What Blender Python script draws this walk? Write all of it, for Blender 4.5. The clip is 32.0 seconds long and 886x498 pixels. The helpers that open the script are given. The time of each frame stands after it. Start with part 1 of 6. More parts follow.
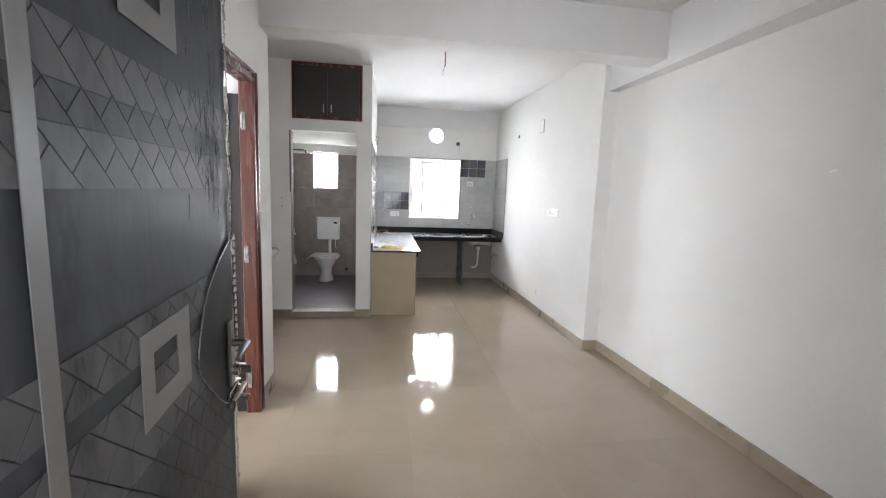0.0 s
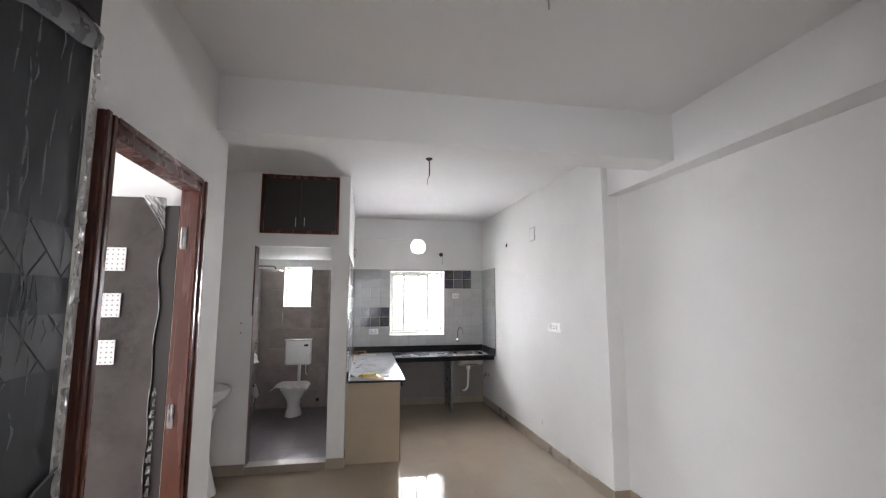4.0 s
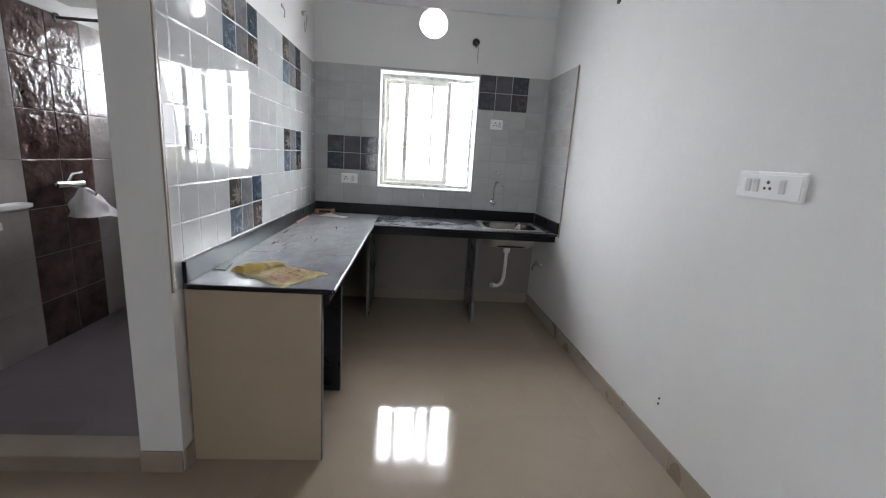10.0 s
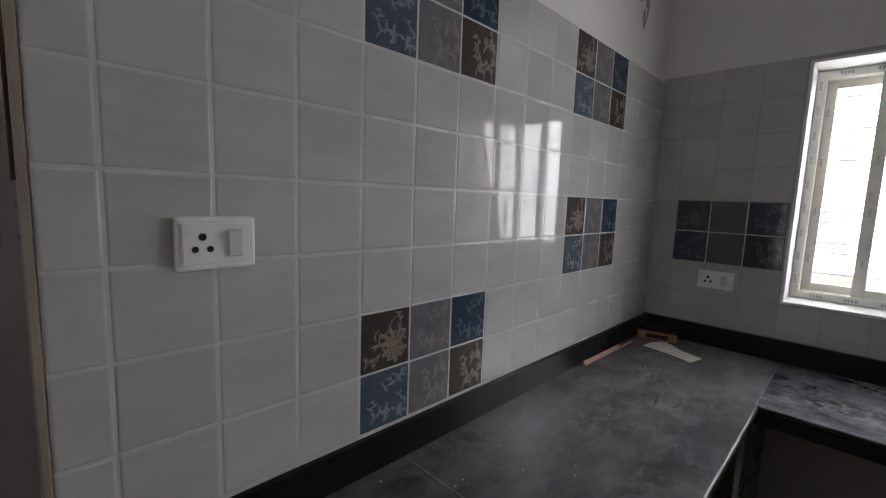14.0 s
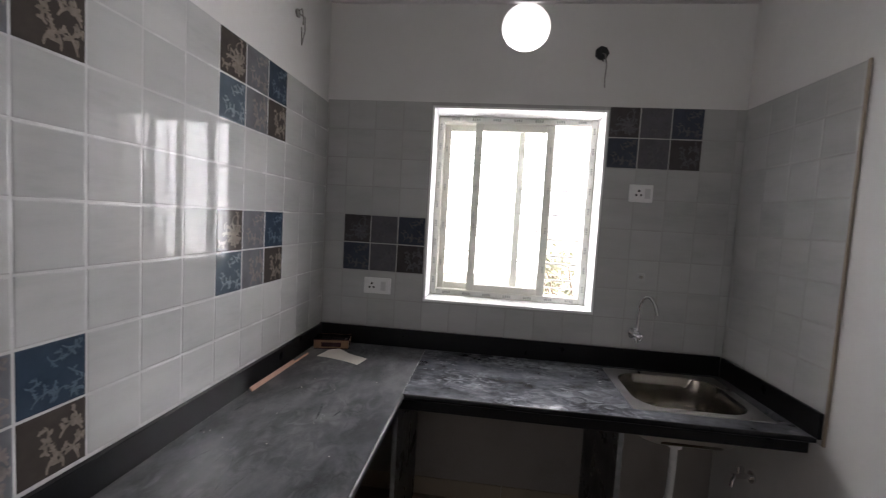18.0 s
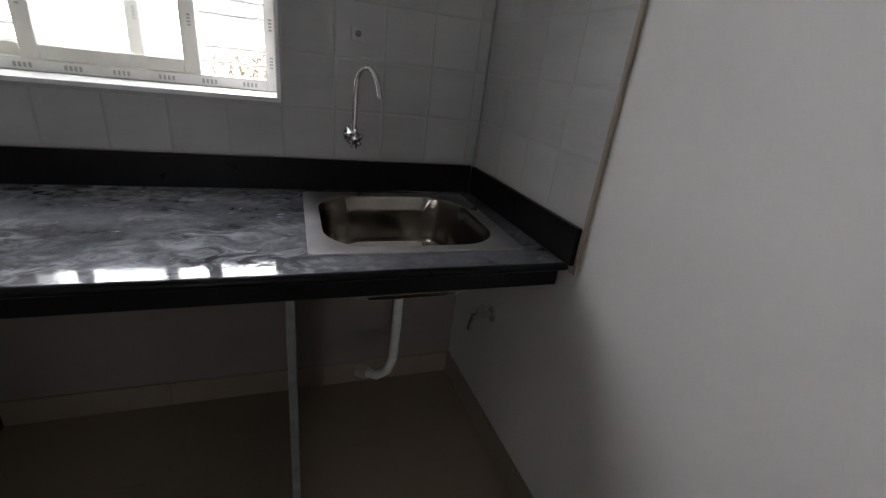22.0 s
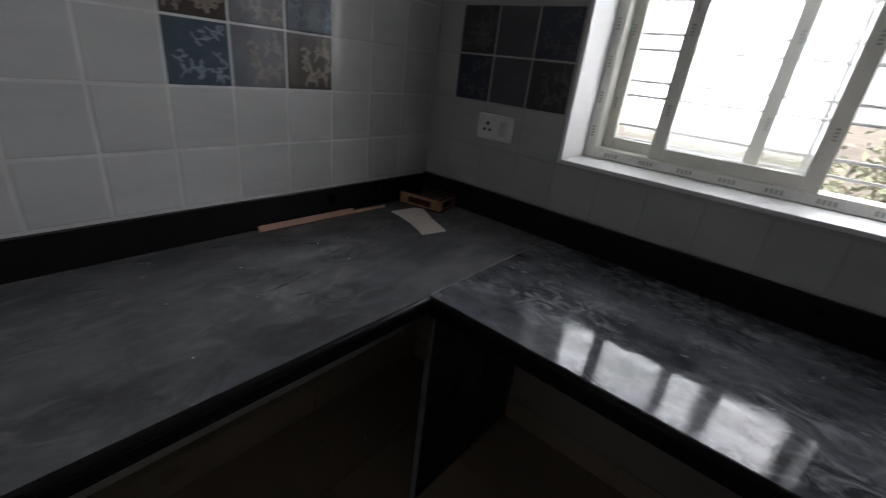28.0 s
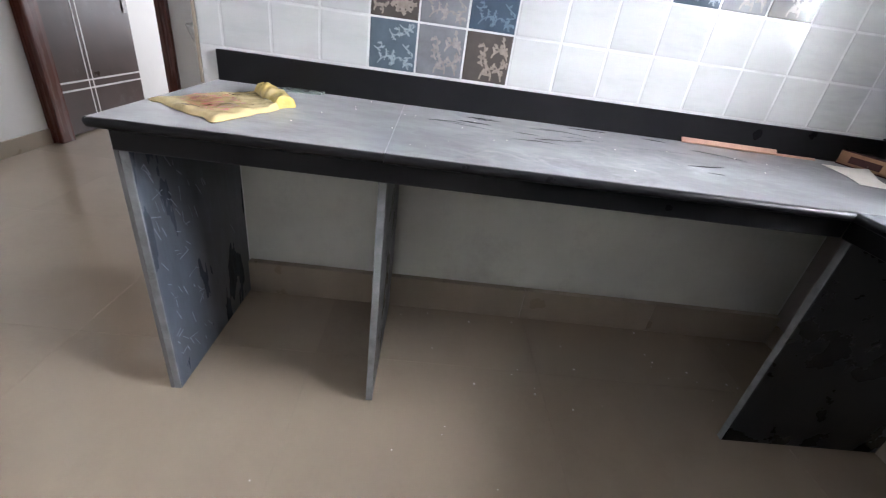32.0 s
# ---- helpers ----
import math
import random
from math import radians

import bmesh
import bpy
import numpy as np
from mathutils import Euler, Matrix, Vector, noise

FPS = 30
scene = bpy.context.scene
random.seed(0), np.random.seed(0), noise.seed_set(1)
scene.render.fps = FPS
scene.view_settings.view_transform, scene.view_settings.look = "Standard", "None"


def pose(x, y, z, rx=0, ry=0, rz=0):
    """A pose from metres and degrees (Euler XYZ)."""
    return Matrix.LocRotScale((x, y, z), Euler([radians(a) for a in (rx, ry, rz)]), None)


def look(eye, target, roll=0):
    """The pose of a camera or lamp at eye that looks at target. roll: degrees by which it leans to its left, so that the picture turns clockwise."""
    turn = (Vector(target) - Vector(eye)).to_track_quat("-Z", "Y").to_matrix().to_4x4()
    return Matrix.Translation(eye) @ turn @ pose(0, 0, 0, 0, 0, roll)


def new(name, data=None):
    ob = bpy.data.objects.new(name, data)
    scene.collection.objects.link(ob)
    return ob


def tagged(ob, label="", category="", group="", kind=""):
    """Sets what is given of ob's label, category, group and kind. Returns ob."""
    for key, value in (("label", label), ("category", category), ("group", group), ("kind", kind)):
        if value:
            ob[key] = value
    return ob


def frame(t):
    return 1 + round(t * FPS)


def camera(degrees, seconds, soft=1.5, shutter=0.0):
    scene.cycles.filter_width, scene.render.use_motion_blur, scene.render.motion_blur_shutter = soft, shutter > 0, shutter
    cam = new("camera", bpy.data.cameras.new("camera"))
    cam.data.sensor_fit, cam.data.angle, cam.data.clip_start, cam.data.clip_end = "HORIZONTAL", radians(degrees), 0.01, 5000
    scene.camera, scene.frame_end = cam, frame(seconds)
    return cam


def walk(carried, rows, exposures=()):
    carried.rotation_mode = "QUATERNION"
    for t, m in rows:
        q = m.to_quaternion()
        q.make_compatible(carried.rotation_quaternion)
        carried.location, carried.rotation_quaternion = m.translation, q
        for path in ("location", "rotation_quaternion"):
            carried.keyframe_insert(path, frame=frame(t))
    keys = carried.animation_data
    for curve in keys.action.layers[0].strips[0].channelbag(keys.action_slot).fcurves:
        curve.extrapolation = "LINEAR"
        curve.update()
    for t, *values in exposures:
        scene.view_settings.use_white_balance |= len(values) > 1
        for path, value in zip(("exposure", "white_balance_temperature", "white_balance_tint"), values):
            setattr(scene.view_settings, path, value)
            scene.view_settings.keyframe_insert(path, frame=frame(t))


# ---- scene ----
cam = camera(92.6, 32.0, soft=1.15, shutter=0.25)
PATH = [
    (0, (0.177, -7.514, 1.576), (0.445, -5.55, 1.303), 2.1),
    (0.5, (0.189, -7.425, 1.568), (0.442, -5.465, 1.266), 2.2),
    (1, (0.168, -7.205, 1.549), (0.414, -5.244, 1.246), 2.2),
    (1.5, (0.16, -6.997, 1.606), (0.404, -5.02, 1.43), 2.0),
    (2, (0.133, -6.928, 1.683), (0.415, -4.95, 1.766), 1.9),
    (2.5, (0.162, -6.95, 1.726), (0.463, -5.009, 2.101), 1.6),
    (4.5, (0.162, -6.834, 1.613), (0.526, -4.868, 1.652), 0.1),
    (5, (0.193, -6.71, 1.541), (0.528, -4.757, 1.266), 0.7),
    (5.5, (0.303, -6.511, 1.492), (0.591, -4.568, 1.112), 1.8),
    (6, (0.37, -6.276, 1.458), (0.636, -4.344, 1.016), 2.3),
    (6.5, (0.417, -5.962, 1.455), (0.682, -4.033, 0.997), 2.7),
    (7, (0.532, -5.684, 1.425), (0.8, -3.756, 0.968), 2.8),
    (7.5, (0.638, -5.409, 1.431), (0.913, -3.476, 0.994), 3.3),
    (8, (0.695, -5.127, 1.413), (0.97, -3.196, 0.969), 3.7),
    (8.5, (0.725, -4.795, 1.397), (0.993, -2.859, 0.975), 3.4),
    (9, (0.778, -4.532, 1.38), (0.989, -2.588, 0.959), 3.2),
    (9.5, (0.878, -4.274, 1.403), (1.042, -2.328, 0.972), 3.4),
    (10, (0.916, -4.016, 1.386), (1.066, -2.067, 0.964), 3.7),
    (10.5, (0.954, -3.752, 1.421), (1.064, -1.801, 0.991), 4.3),
    (11, (0.929, -3.471, 1.394), (1.029, -1.521, 0.958), 3.8),
    (11.5, (1.016, -3.228, 1.404), (0.969, -1.278, 0.961), 3.3),
    (12, (0.996, -2.998, 1.386), (0.771, -1.064, 0.932), 2.4),
    (12.5, (0.907, -2.759, 1.418), (0.388, -0.879, 0.978), 2.9),
    (13, (0.814, -2.6, 1.437), (-0.178, -0.896, 1.105), 0.9),
    (13.5, (0.81, -2.455, 1.471), (-0.601, -1.063, 1.207), 1.7),
    (15.5, (0.762, -2.317, 1.506), (-0.404, -0.695, 1.411), 3.4),
    (16, (0.763, -2.308, 1.504), (-0.266, -0.595, 1.419), 3.3),
    (16.5, (0.775, -2.287, 1.51), (-0.098, -0.49, 1.417), 3.5),
    (17, (0.807, -2.265, 1.511), (0.108, -0.394, 1.405), 3.5),
    (17.5, (0.843, -2.247, 1.519), (0.379, -0.306, 1.393), 3.5),
    (18, (0.915, -2.239, 1.522), (0.691, -0.256, 1.385), 3.3),
    (18.5, (1.0, -2.238, 1.519), (1.0, -0.244, 1.368), 3.5),
    (19, (1.072, -2.226, 1.504), (1.233, -0.244, 1.293), 3.8),
    (19.5, (1.171, -2.156, 1.466), (1.448, -0.2, 1.159), 3.7),
    (20, (1.274, -2.06, 1.387), (1.614, -0.137, 0.951), 3.9),
    (20.5, (1.347, -1.962, 1.328), (1.755, -0.09, 0.752), 3.8),
    (21, (1.376, -1.774, 1.274), (1.921, 0.043, 0.64), 5.4),
    (21.5, (1.413, -1.573, 1.244), (2.075, 0.168, 0.517), 6.9),
    (22, (1.487, -1.404, 1.222), (2.145, 0.317, 0.445), 6.8),
    (22.5, (1.581, -1.233, 1.232), (2.157, 0.508, 0.431), 6.9),
    (23, (1.633, -1.128, 1.258), (2.096, 0.643, 0.454), 6.1),
    (23.5, (1.621, -1.034, 1.296), (2.073, 0.766, 0.552), 5.9),
    (24, (1.61, -0.907, 1.366), (2.023, 0.918, 0.66), 6.2),
    (24.5, (1.589, -0.843, 1.386), (2.005, 0.966, 0.643), 6.6),
    (26.5, (1.509, -1.142, 1.314), (1.3, 0.673, 0.501), 3.8),
    (27, (1.402, -1.172, 1.324), (0.859, 0.582, 0.53), 5.0),
    (27.5, (1.246, -1.226, 1.302), (0.435, 0.441, 0.552), 7.2),
    (28, (1.167, -1.3, 1.331), (0.03, 0.139, 0.534), 6.7),
    (28.5, (1.181, -1.391, 1.291), (-0.376, -0.418, 0.498), 6.0),
    (29, (1.31, -1.491, 1.26), (-0.459, -1.031, 0.449), 5.3),
    (29.5, (1.407, -1.552, 1.266), (-0.388, -1.468, 0.387), 5.0),
    (30, (1.468, -1.595, 1.228), (-0.329, -1.703, 0.358), 5.1),
    (30.5, (1.478, -1.632, 1.207), (-0.326, -1.736, 0.349), 6.0),
    (31, (1.5, -1.675, 1.156), (-0.309, -1.698, 0.303), 7.7),
    (31.5, (1.502, -1.657, 1.11), (-0.275, -1.627, 0.194), 7.7),
    (32, (1.491, -1.613, 1.086), (-0.265, -1.482, 0.138), 8.4),
]
walk(cam, [(t, look(eye, target, roll)) for t, eye, target, roll in PATH],
     exposures=[(0.0, 3.85, 6350, 14), (1.0, 3.72, 6350, 14), (2.0, 3.45, 6500, 16), (5.0, 3.4, 6350, 16), (7.0, 3.2, 6250, 15), (9.0, 3.15, 6250, 15), (11.0, 2.85, 6200, 14), (12.0, 2.65, 6250, 15), (13.0, 2.2, 6450, 18), (15.5, 1.0, 6650, 19), (16.0, 1.15, 6650, 19), (17.0, 1.7, 6650, 20), (18.0, 2.0, 6650, 20), (19.0, 2.0, 6600, 19), (20.0, 1.8, 6600, 18),
                (22.0, 1.95, 6550, 18), (23.0, 1.85, 6500, 18), (24.0, 0.4, 6500, 18), (24.5, 0.3, 6500, 18), (26.5, 1.6, 6450, 18), (27.0, 1.75, 6400, 18), (28.0, 0.75, 6400, 16), (28.5, 2.3, 6500, 17), (29.0, 3.5, 6650, 18), (30.0, 3.8, 6250, 17), (31.0, 3.72, 6150, 17), (32.0, 3.87, 6150, 17)])

# ---- world, sun and large lights ----
world = bpy.data.worlds.new("overcast_sky")
scene.world = world
world.use_nodes = True
wn = world.node_tree
sky = wn.nodes.new("ShaderNodeTexSky")
sky.sky_type, sky.sun_disc = "NISHITA", False
sky.sun_elevation, sky.sun_rotation = radians(50), radians(150)
sky.air_density, sky.dust_density = 1.0, 6.0
wn.nodes["Background"].inputs[1].default_value = 0.15
wn.links.new(sky.outputs[0], wn.nodes["Background"].inputs[0])

sun = new("sun", bpy.data.lights.new("sun", "SUN"))
sun.data.energy, sun.data.angle, sun.data.color = 3.0, radians(8), (1.0, 0.96, 0.9)
sun.matrix_world = look((0, 0, 0), (-0.45, 0.55, -0.85))


def sky_lamp(name, eye, target, w, h, watts, colour=(0.95, 0.98, 1.0)):
    """Daylight from an area lamp at an opening, or unseen inside a closed room."""
    lamp = new(name, bpy.data.lights.new(name, "AREA"))
    lamp.data.shape, lamp.data.size, lamp.data.size_y = "RECTANGLE", w, h
    lamp.data.energy, lamp.data.color = watts, colour
    lamp.matrix_world = look(eye, target)
    return lamp


sky_lamp("kitchen_window_daylight", (1.01, 0.450, 1.66), (1.01, -1, 1.20), 0.88, 1.00, 12.8)
sky_lamp("fan_hole_daylight", (1.02, 0.31, 2.52), (1.02, -1, 2.52), 0.26, 0.26, 0.4)
sky_lamp("bath_window_daylight", (-0.86, 0.36, 1.88), (-0.86, -1, 1.3), 0.40, 0.58, 3.8)
# unseen lamps added inside the closed corridor and rooms; no window is built there
sky_lamp("entrance_fill", (0.0, -9.3, 1.45), (1.1, -5, 0.6), 2.9, 2.4, 16)
sky_lamp("bedroom_daylight", (-3.95, -6.0, 1.5), (-1, -5.8, 1.4), 2.4, 1.9, 16)
sky_lamp("second_room_daylight", (-4.25, -3.0, 1.5), (-1, -3.6, 1.2), 2.1, 2.1, 5)

# ---- materials ----


def rgb(*c):
    return (*c, 1.0)


def material(name, colour, rough=0.5, vary=0.06, scale=3.0, fine=60.0, bump=0.0, bump_scale=80.0, metal=0.0,
             second=None, stain=0.0, stain_scale=1.2, per_object=0.0, coat=0.0, rough_vary=0.08, spec=0.5, stretch=(1, 1, 1), stain_rough=None, swirl=None, sheen=0.0):
    """A procedural surface: two scales of tone, stains of a second colour, fine relief."""
    m = bpy.data.materials.new(name)
    m.use_nodes = True
    n, l = m.node_tree.nodes, m.node_tree.links
    b = n["Principled BSDF"]
    tc = n.new("ShaderNodeTexCoord")
    oi = n.new("ShaderNodeObjectInfo")
    off = n.new("ShaderNodeVectorMath")
    off.operation = "ADD"
    sc = n.new("ShaderNodeVectorMath")
    sc.operation = "SCALE"
    l.new(oi.outputs["Random"], sc.inputs[0])
    sc.inputs["Scale"].default_value = 37.0 if per_object else 0.0
    st = n.new("ShaderNodeVectorMath")
    st.operation = "MULTIPLY"
    st.inputs[1].default_value = stretch
    l.new(tc.outputs["Object"], st.inputs[0])
    l.new(st.outputs[0], off.inputs[0])
    l.new(sc.outputs[0], off.inputs[1])

    def noise_of(s, detail=4.0, rough_=0.55, twist=0.0):
        t = n.new("ShaderNodeTexNoise")
        t.inputs["Scale"].default_value, t.inputs["Detail"].default_value = s, detail
        t.inputs["Roughness"].default_value, t.inputs["Distortion"].default_value = rough_, twist
        l.new(off.outputs[0], t.inputs["Vector"])
        return t.outputs["Fac"]

    def ramp(src, lo, hi, a, c):
        r = n.new("ShaderNodeMapRange")
        r.inputs[1].default_value, r.inputs[2].default_value = lo, hi
        r.inputs[3].default_value, r.inputs[4].default_value = a, c
        l.new(src, r.inputs[0])
        return r.outputs[0]

    def mix(fac, a, c, mode="MIX"):
        x = n.new("ShaderNodeMix")
        x.data_type, x.blend_type = "RGBA", mode
        for src, k in ((fac, 0), (a, 6), (c, 7)):
            if isinstance(src, (int, float)):
                x.inputs[k].default_value = src
            elif isinstance(src, tuple):
                x.inputs[k].default_value = src
            else:
                l.new(src, x.inputs[k])
        return x.outputs[2]

    big, small = noise_of(scale), noise_of(fine, 2.0)
    dark = tuple(max(0.0, v * (1 - 2.2 * vary)) for v in colour)
    light = tuple(min(1.0, v * (1 + 1.6 * vary)) for v in colour)
    col = mix(ramp(big, 0.3, 0.7, 0, 1), rgb(*dark), rgb(*light))
    col = mix(ramp(small, 0.35, 0.65, 0, 0.5), col, rgb(*colour))
    if second:
        smear = noise_of(stain_scale, 7.0, 0.68)
        col = mix(ramp(smear, 0.62 - 0.25 * stain, 0.78, 0, 0.85), col, rgb(*second))
    wipe = None
    if swirl:           # hand-wiped dust: curled strokes gathered in patches
        wipe = n.new("ShaderNodeMath")
        wipe.operation = "MULTIPLY"
        l.new(ramp(noise_of(swirl[1], 5.0, 0.6, 1.6), swirl[4], swirl[5], 0, 1), wipe.inputs[0])
        l.new(ramp(noise_of(swirl[2], 3.0), 0.40, 0.58, 0.0, swirl[3]), wipe.inputs[1])
        wipe = wipe.outputs[0]
        col = mix(wipe, col, rgb(*swirl[0]))
    if per_object:
        hv = n.new("ShaderNodeHueSaturation")
        l.new(ramp(oi.outputs["Random"], 0, 1, 1 - per_object, 1 + per_object), hv.inputs["Value"])
        l.new(col, hv.inputs["Color"])
        col = hv.outputs[0]
    l.new(col, b.inputs["Base Color"])
    gloss = ramp(big, 0.3, 0.7, max(0.02, rough - rough_vary), min(1, rough + rough_vary))
    if second and stain_rough is not None:
        add = n.new("ShaderNodeMath")
        add.operation = "ADD"
        l.new(gloss, add.inputs[0])
        l.new(ramp(smear, 0.46, 0.74, 0, stain_rough - rough), add.inputs[1])
        gloss = add.outputs[0]
    if wipe is not None:
        more = n.new("ShaderNodeMath")
        more.operation = "MULTIPLY_ADD"
        l.new(wipe, more.inputs[0])
        more.inputs[1].default_value = 0.16
        l.new(gloss, more.inputs[2])
        gloss = more.outputs[0]
    l.new(gloss, b.inputs["Roughness"])
    b.inputs["Metallic"].default_value = metal
    b.inputs["Sheen Weight"].default_value, b.inputs["Sheen Roughness"].default_value = sheen, 0.28
    b.inputs["Coat Weight"].default_value = coat
    b.inputs["Specular IOR Level"].default_value = spec
    if bump:
        bp = n.new("ShaderNodeBump")
        bp.inputs["Strength"].default_value, bp.inputs["Distance"].default_value = bump, 0.004
        l.new(noise_of(bump_scale, 3.0), bp.inputs["Height"])
        l.new(bp.outputs[0], b.inputs["Normal"])
    return m


PAINT = material("white_wall_paint", (0.735, 0.728, 0.71), 0.72, 0.028, 1.1, 40, 0.22, 16, second=(0.68, 0.675, 0.66), stain=0.15, stain_scale=1.4, spec=0.25)
PLASTER = material("bare_grey_plaster", (0.60, 0.605, 0.545), 0.85, 0.06, 2.5, 50, 0.25, 40, second=(0.43, 0.42, 0.39), stain=0.3, stain_scale=2.5, spec=0.2)
# plaster colour darkened to stand in for the shade under the window arm
PLASTER_SHADED = material("shaded_brown_plaster", (0.29, 0.265, 0.24), 0.85, 0.07, 2.5, 50, 0.25, 40, second=(0.225, 0.205, 0.185), stain=0.35, stain_scale=2.5, spec=0.2)
CRUMB = material("white_mortar_crumb", (0.70, 0.66, 0.60), 0.8, 0.2, 30, 90)
CEILING_PAINT = material("ceiling_paint", (0.72, 0.716, 0.71), 0.75, 0.02, 1.3, 30, 0.12, 35)
FLOOR_TILE = material("polished_beige_floor_tile", (0.332, 0.270, 0.205), 0.062, 0.035, 2.2, 55, per_object=0.02, rough_vary=0.02, second=(0.290, 0.234, 0.176), stain=0.25, stain_scale=2.5, spec=0.55)
GROUT = material("beige_grout", (0.34, 0.285, 0.225), 0.8, 0.08, 6, 120)
SKIRT = material("beige_skirting_tile", (0.315, 0.260, 0.196), 0.32, 0.06, 3, 60, per_object=0.03)
WALL_TILE = material("pale_grey_glazed_tile", (0.484, 0.490, 0.480), 0.030, 0.06, 5, 40, 0.02, 9, per_object=0.05, rough_vary=0.01, stretch=(0.35, 1, 1.6), spec=0.20)
TILE_JOINT = material("white_tile_joint", (0.575, 0.578, 0.57), 0.25, 0.05, 8, 120)
DECOR_BROWN = material("dark_brown_decor_glaze", (0.074, 0.063, 0.056), 0.07, 0.09, 18, 90, 0.05, 40, per_object=0.06, spec=0.36)
DECOR_GREY = material("slate_grey_decor_glaze", (0.165, 0.168, 0.18), 0.07, 0.09, 18, 90, 0.05, 40, per_object=0.06, spec=0.36)
DECOR_BLUE = material("blue_decor_glaze", (0.088, 0.118, 0.145), 0.07, 0.09, 18, 90, 0.05, 40, per_object=0.08, spec=0.36)
DECOR_NAVY = material("navy_decor_glaze", (0.038, 0.060, 0.088), 0.07, 0.09, 18, 90, 0.05, 40, per_object=0.08, spec=0.36)
# backlight painted into the window-wall decor: darker glazes, drawing almost gone
DECOR_BLUE_SHADED = material("shaded_blue_decor_glaze", (0.050, 0.058, 0.082), 0.07, 0.09, 18, 90, 0.05, 40, per_object=0.06, spec=0.36)
DECOR_GREY_SHADED = material("shaded_grey_decor_glaze", (0.100, 0.098, 0.110), 0.07, 0.09, 18, 90, 0.05, 40, per_object=0.06, spec=0.36)
DECOR_BROWN_SHADED = material("shaded_brown_decor_glaze", (0.066, 0.058, 0.060), 0.07, 0.09, 18, 90, 0.05, 40, per_object=0.06, spec=0.36)
ORNAMENT_SHADED = material("shaded_ornament_glaze", (0.110, 0.108, 0.116), 0.10, 0.15, 60, 200)
ORNAMENT_SAND = material("sand_ornament_glaze", (0.25, 0.213, 0.18), 0.10, 0.15, 60, 200)
ORNAMENT_TAUPE = material("taupe_ornament_glaze", (0.26, 0.237, 0.225), 0.10, 0.15, 60, 200)
ORNAMENT_BLUE = material("pale_blue_ornament_glaze", (0.235, 0.285, 0.32), 0.10, 0.15, 60, 200)
ORNAMENT_NAVY = material("dull_blue_ornament_glaze", (0.105, 0.148, 0.19), 0.10, 0.15, 60, 200)
GRANITE = material("black_granite_dusty", (0.045, 0.048, 0.055), 0.035, 0.25, 12, 260, 0.08, 38, second=(0.185, 0.196, 0.215), stain=0.85, stain_scale=6.0, rough_vary=0.015, stain_rough=0.10, stretch=(0.7, 1.0, 1), swirl=((0.31, 0.326, 0.352), 19, 3.4, 0.75, 0.45, 0.66), sheen=0.28, spec=0.36)
GRANITE_DUSTY = material("dust_coated_black_granite", (0.072, 0.075, 0.079), 0.12, 0.2, 9, 260, 0.06, 38, second=(0.165, 0.168, 0.172), stain=0.75, stain_scale=4.5, rough_vary=0.03, stain_rough=0.22, spec=0.75, stretch=(1.2, 0.7, 1), swirl=((0.20, 0.204, 0.21), 15, 3.0, 0.5, 0.46, 0.66), sheen=0.6)
ROCKER = material("off_white_rocker", (0.66, 0.66, 0.65), 0.3, 0.02, 6, 60)
# the tile joint darkened for the window and sink walls, which get less light
JOINT_SHADED = material("shaded_tile_joint", (0.41, 0.408, 0.395), 0.35, 0.05, 8, 120)
GRANITE_EDGE = material("black_granite_polished", (0.008, 0.008, 0.009), 0.30, 0.08, 12, 260, spec=0.16, rough_vary=0.03)
GRANITE_CUT = material("sawn_granite_edge", (0.20, 0.21, 0.215), 0.6, 0.2, 20, 140, 0.2, 90)
GRANITE_RAW = material("scratched_granite_panel", (0.012, 0.013, 0.015), 0.30, 0.15, 8, 160, second=(0.020, 0.022, 0.025), stain=0.3, stain_scale=9)
GRANITE_SCRATCHED = material("scratched_granite_face", (0.066, 0.078, 0.096), 0.30, 0.15, 8, 160, second=(0.128, 0.150, 0.185), stain=0.6, stain_scale=11, stretch=(1.5, 1, 0.35))
PANEL_BEIGE = material("beige_painted_panel", (0.375, 0.30, 0.21), 0.55, 0.05, 2.5, 70, 0.08, 40)
WOOD_RED = material("polished_red_brown_wood", (0.092, 0.026, 0.017), 0.26, 0.10, 26, 160, 0.04, 90, stretch=(1, 1, 0.06))
DOOR_BROWN = material("dark_brown_door_laminate", (0.050, 0.030, 0.026), 0.34, 0.2, 4, 70, second=(0.11, 0.10, 0.098), stain=0.2, stain_scale=3)
FILM_GREY = material("cloudy_protective_film", (0.068, 0.059, 0.054), 0.58, 0.25, 3, 40, 0.3, 9, second=(0.108, 0.097, 0.091), stain=0.35, stain_scale=2.2, spec=0.15)
DOOR_FILM = material("grey_film_on_main_door", (0.036, 0.038, 0.041), 0.58, 0.3, 3, 30, 0.4, 8, spec=0.12, second=(0.056, 0.057, 0.059), stain=0.45, stain_scale=4, stretch=(2, 1, 0.7))
FILM_PALE = material("pale_grey_film_pattern", (0.082, 0.083, 0.085), 0.58, 0.3, 6, 40, 0.4, 9, second=(0.062, 0.064, 0.066), stain=0.4, stain_scale=6, stretch=(2, 1, 0.8), spec=0.10)
FILM_DIM = material("dull_grey_film_pattern", (0.054, 0.055, 0.057), 0.58, 0.3, 6, 40, 0.4, 9, second=(0.066, 0.067, 0.069), stain=0.4, stain_scale=6, stretch=(2, 1, 0.8), spec=0.10)
LIPPING = material("raw_pale_door_edge", (0.34, 0.27, 0.20), 0.6, 0.15, 12, 80, stretch=(1, 1, 0.1))
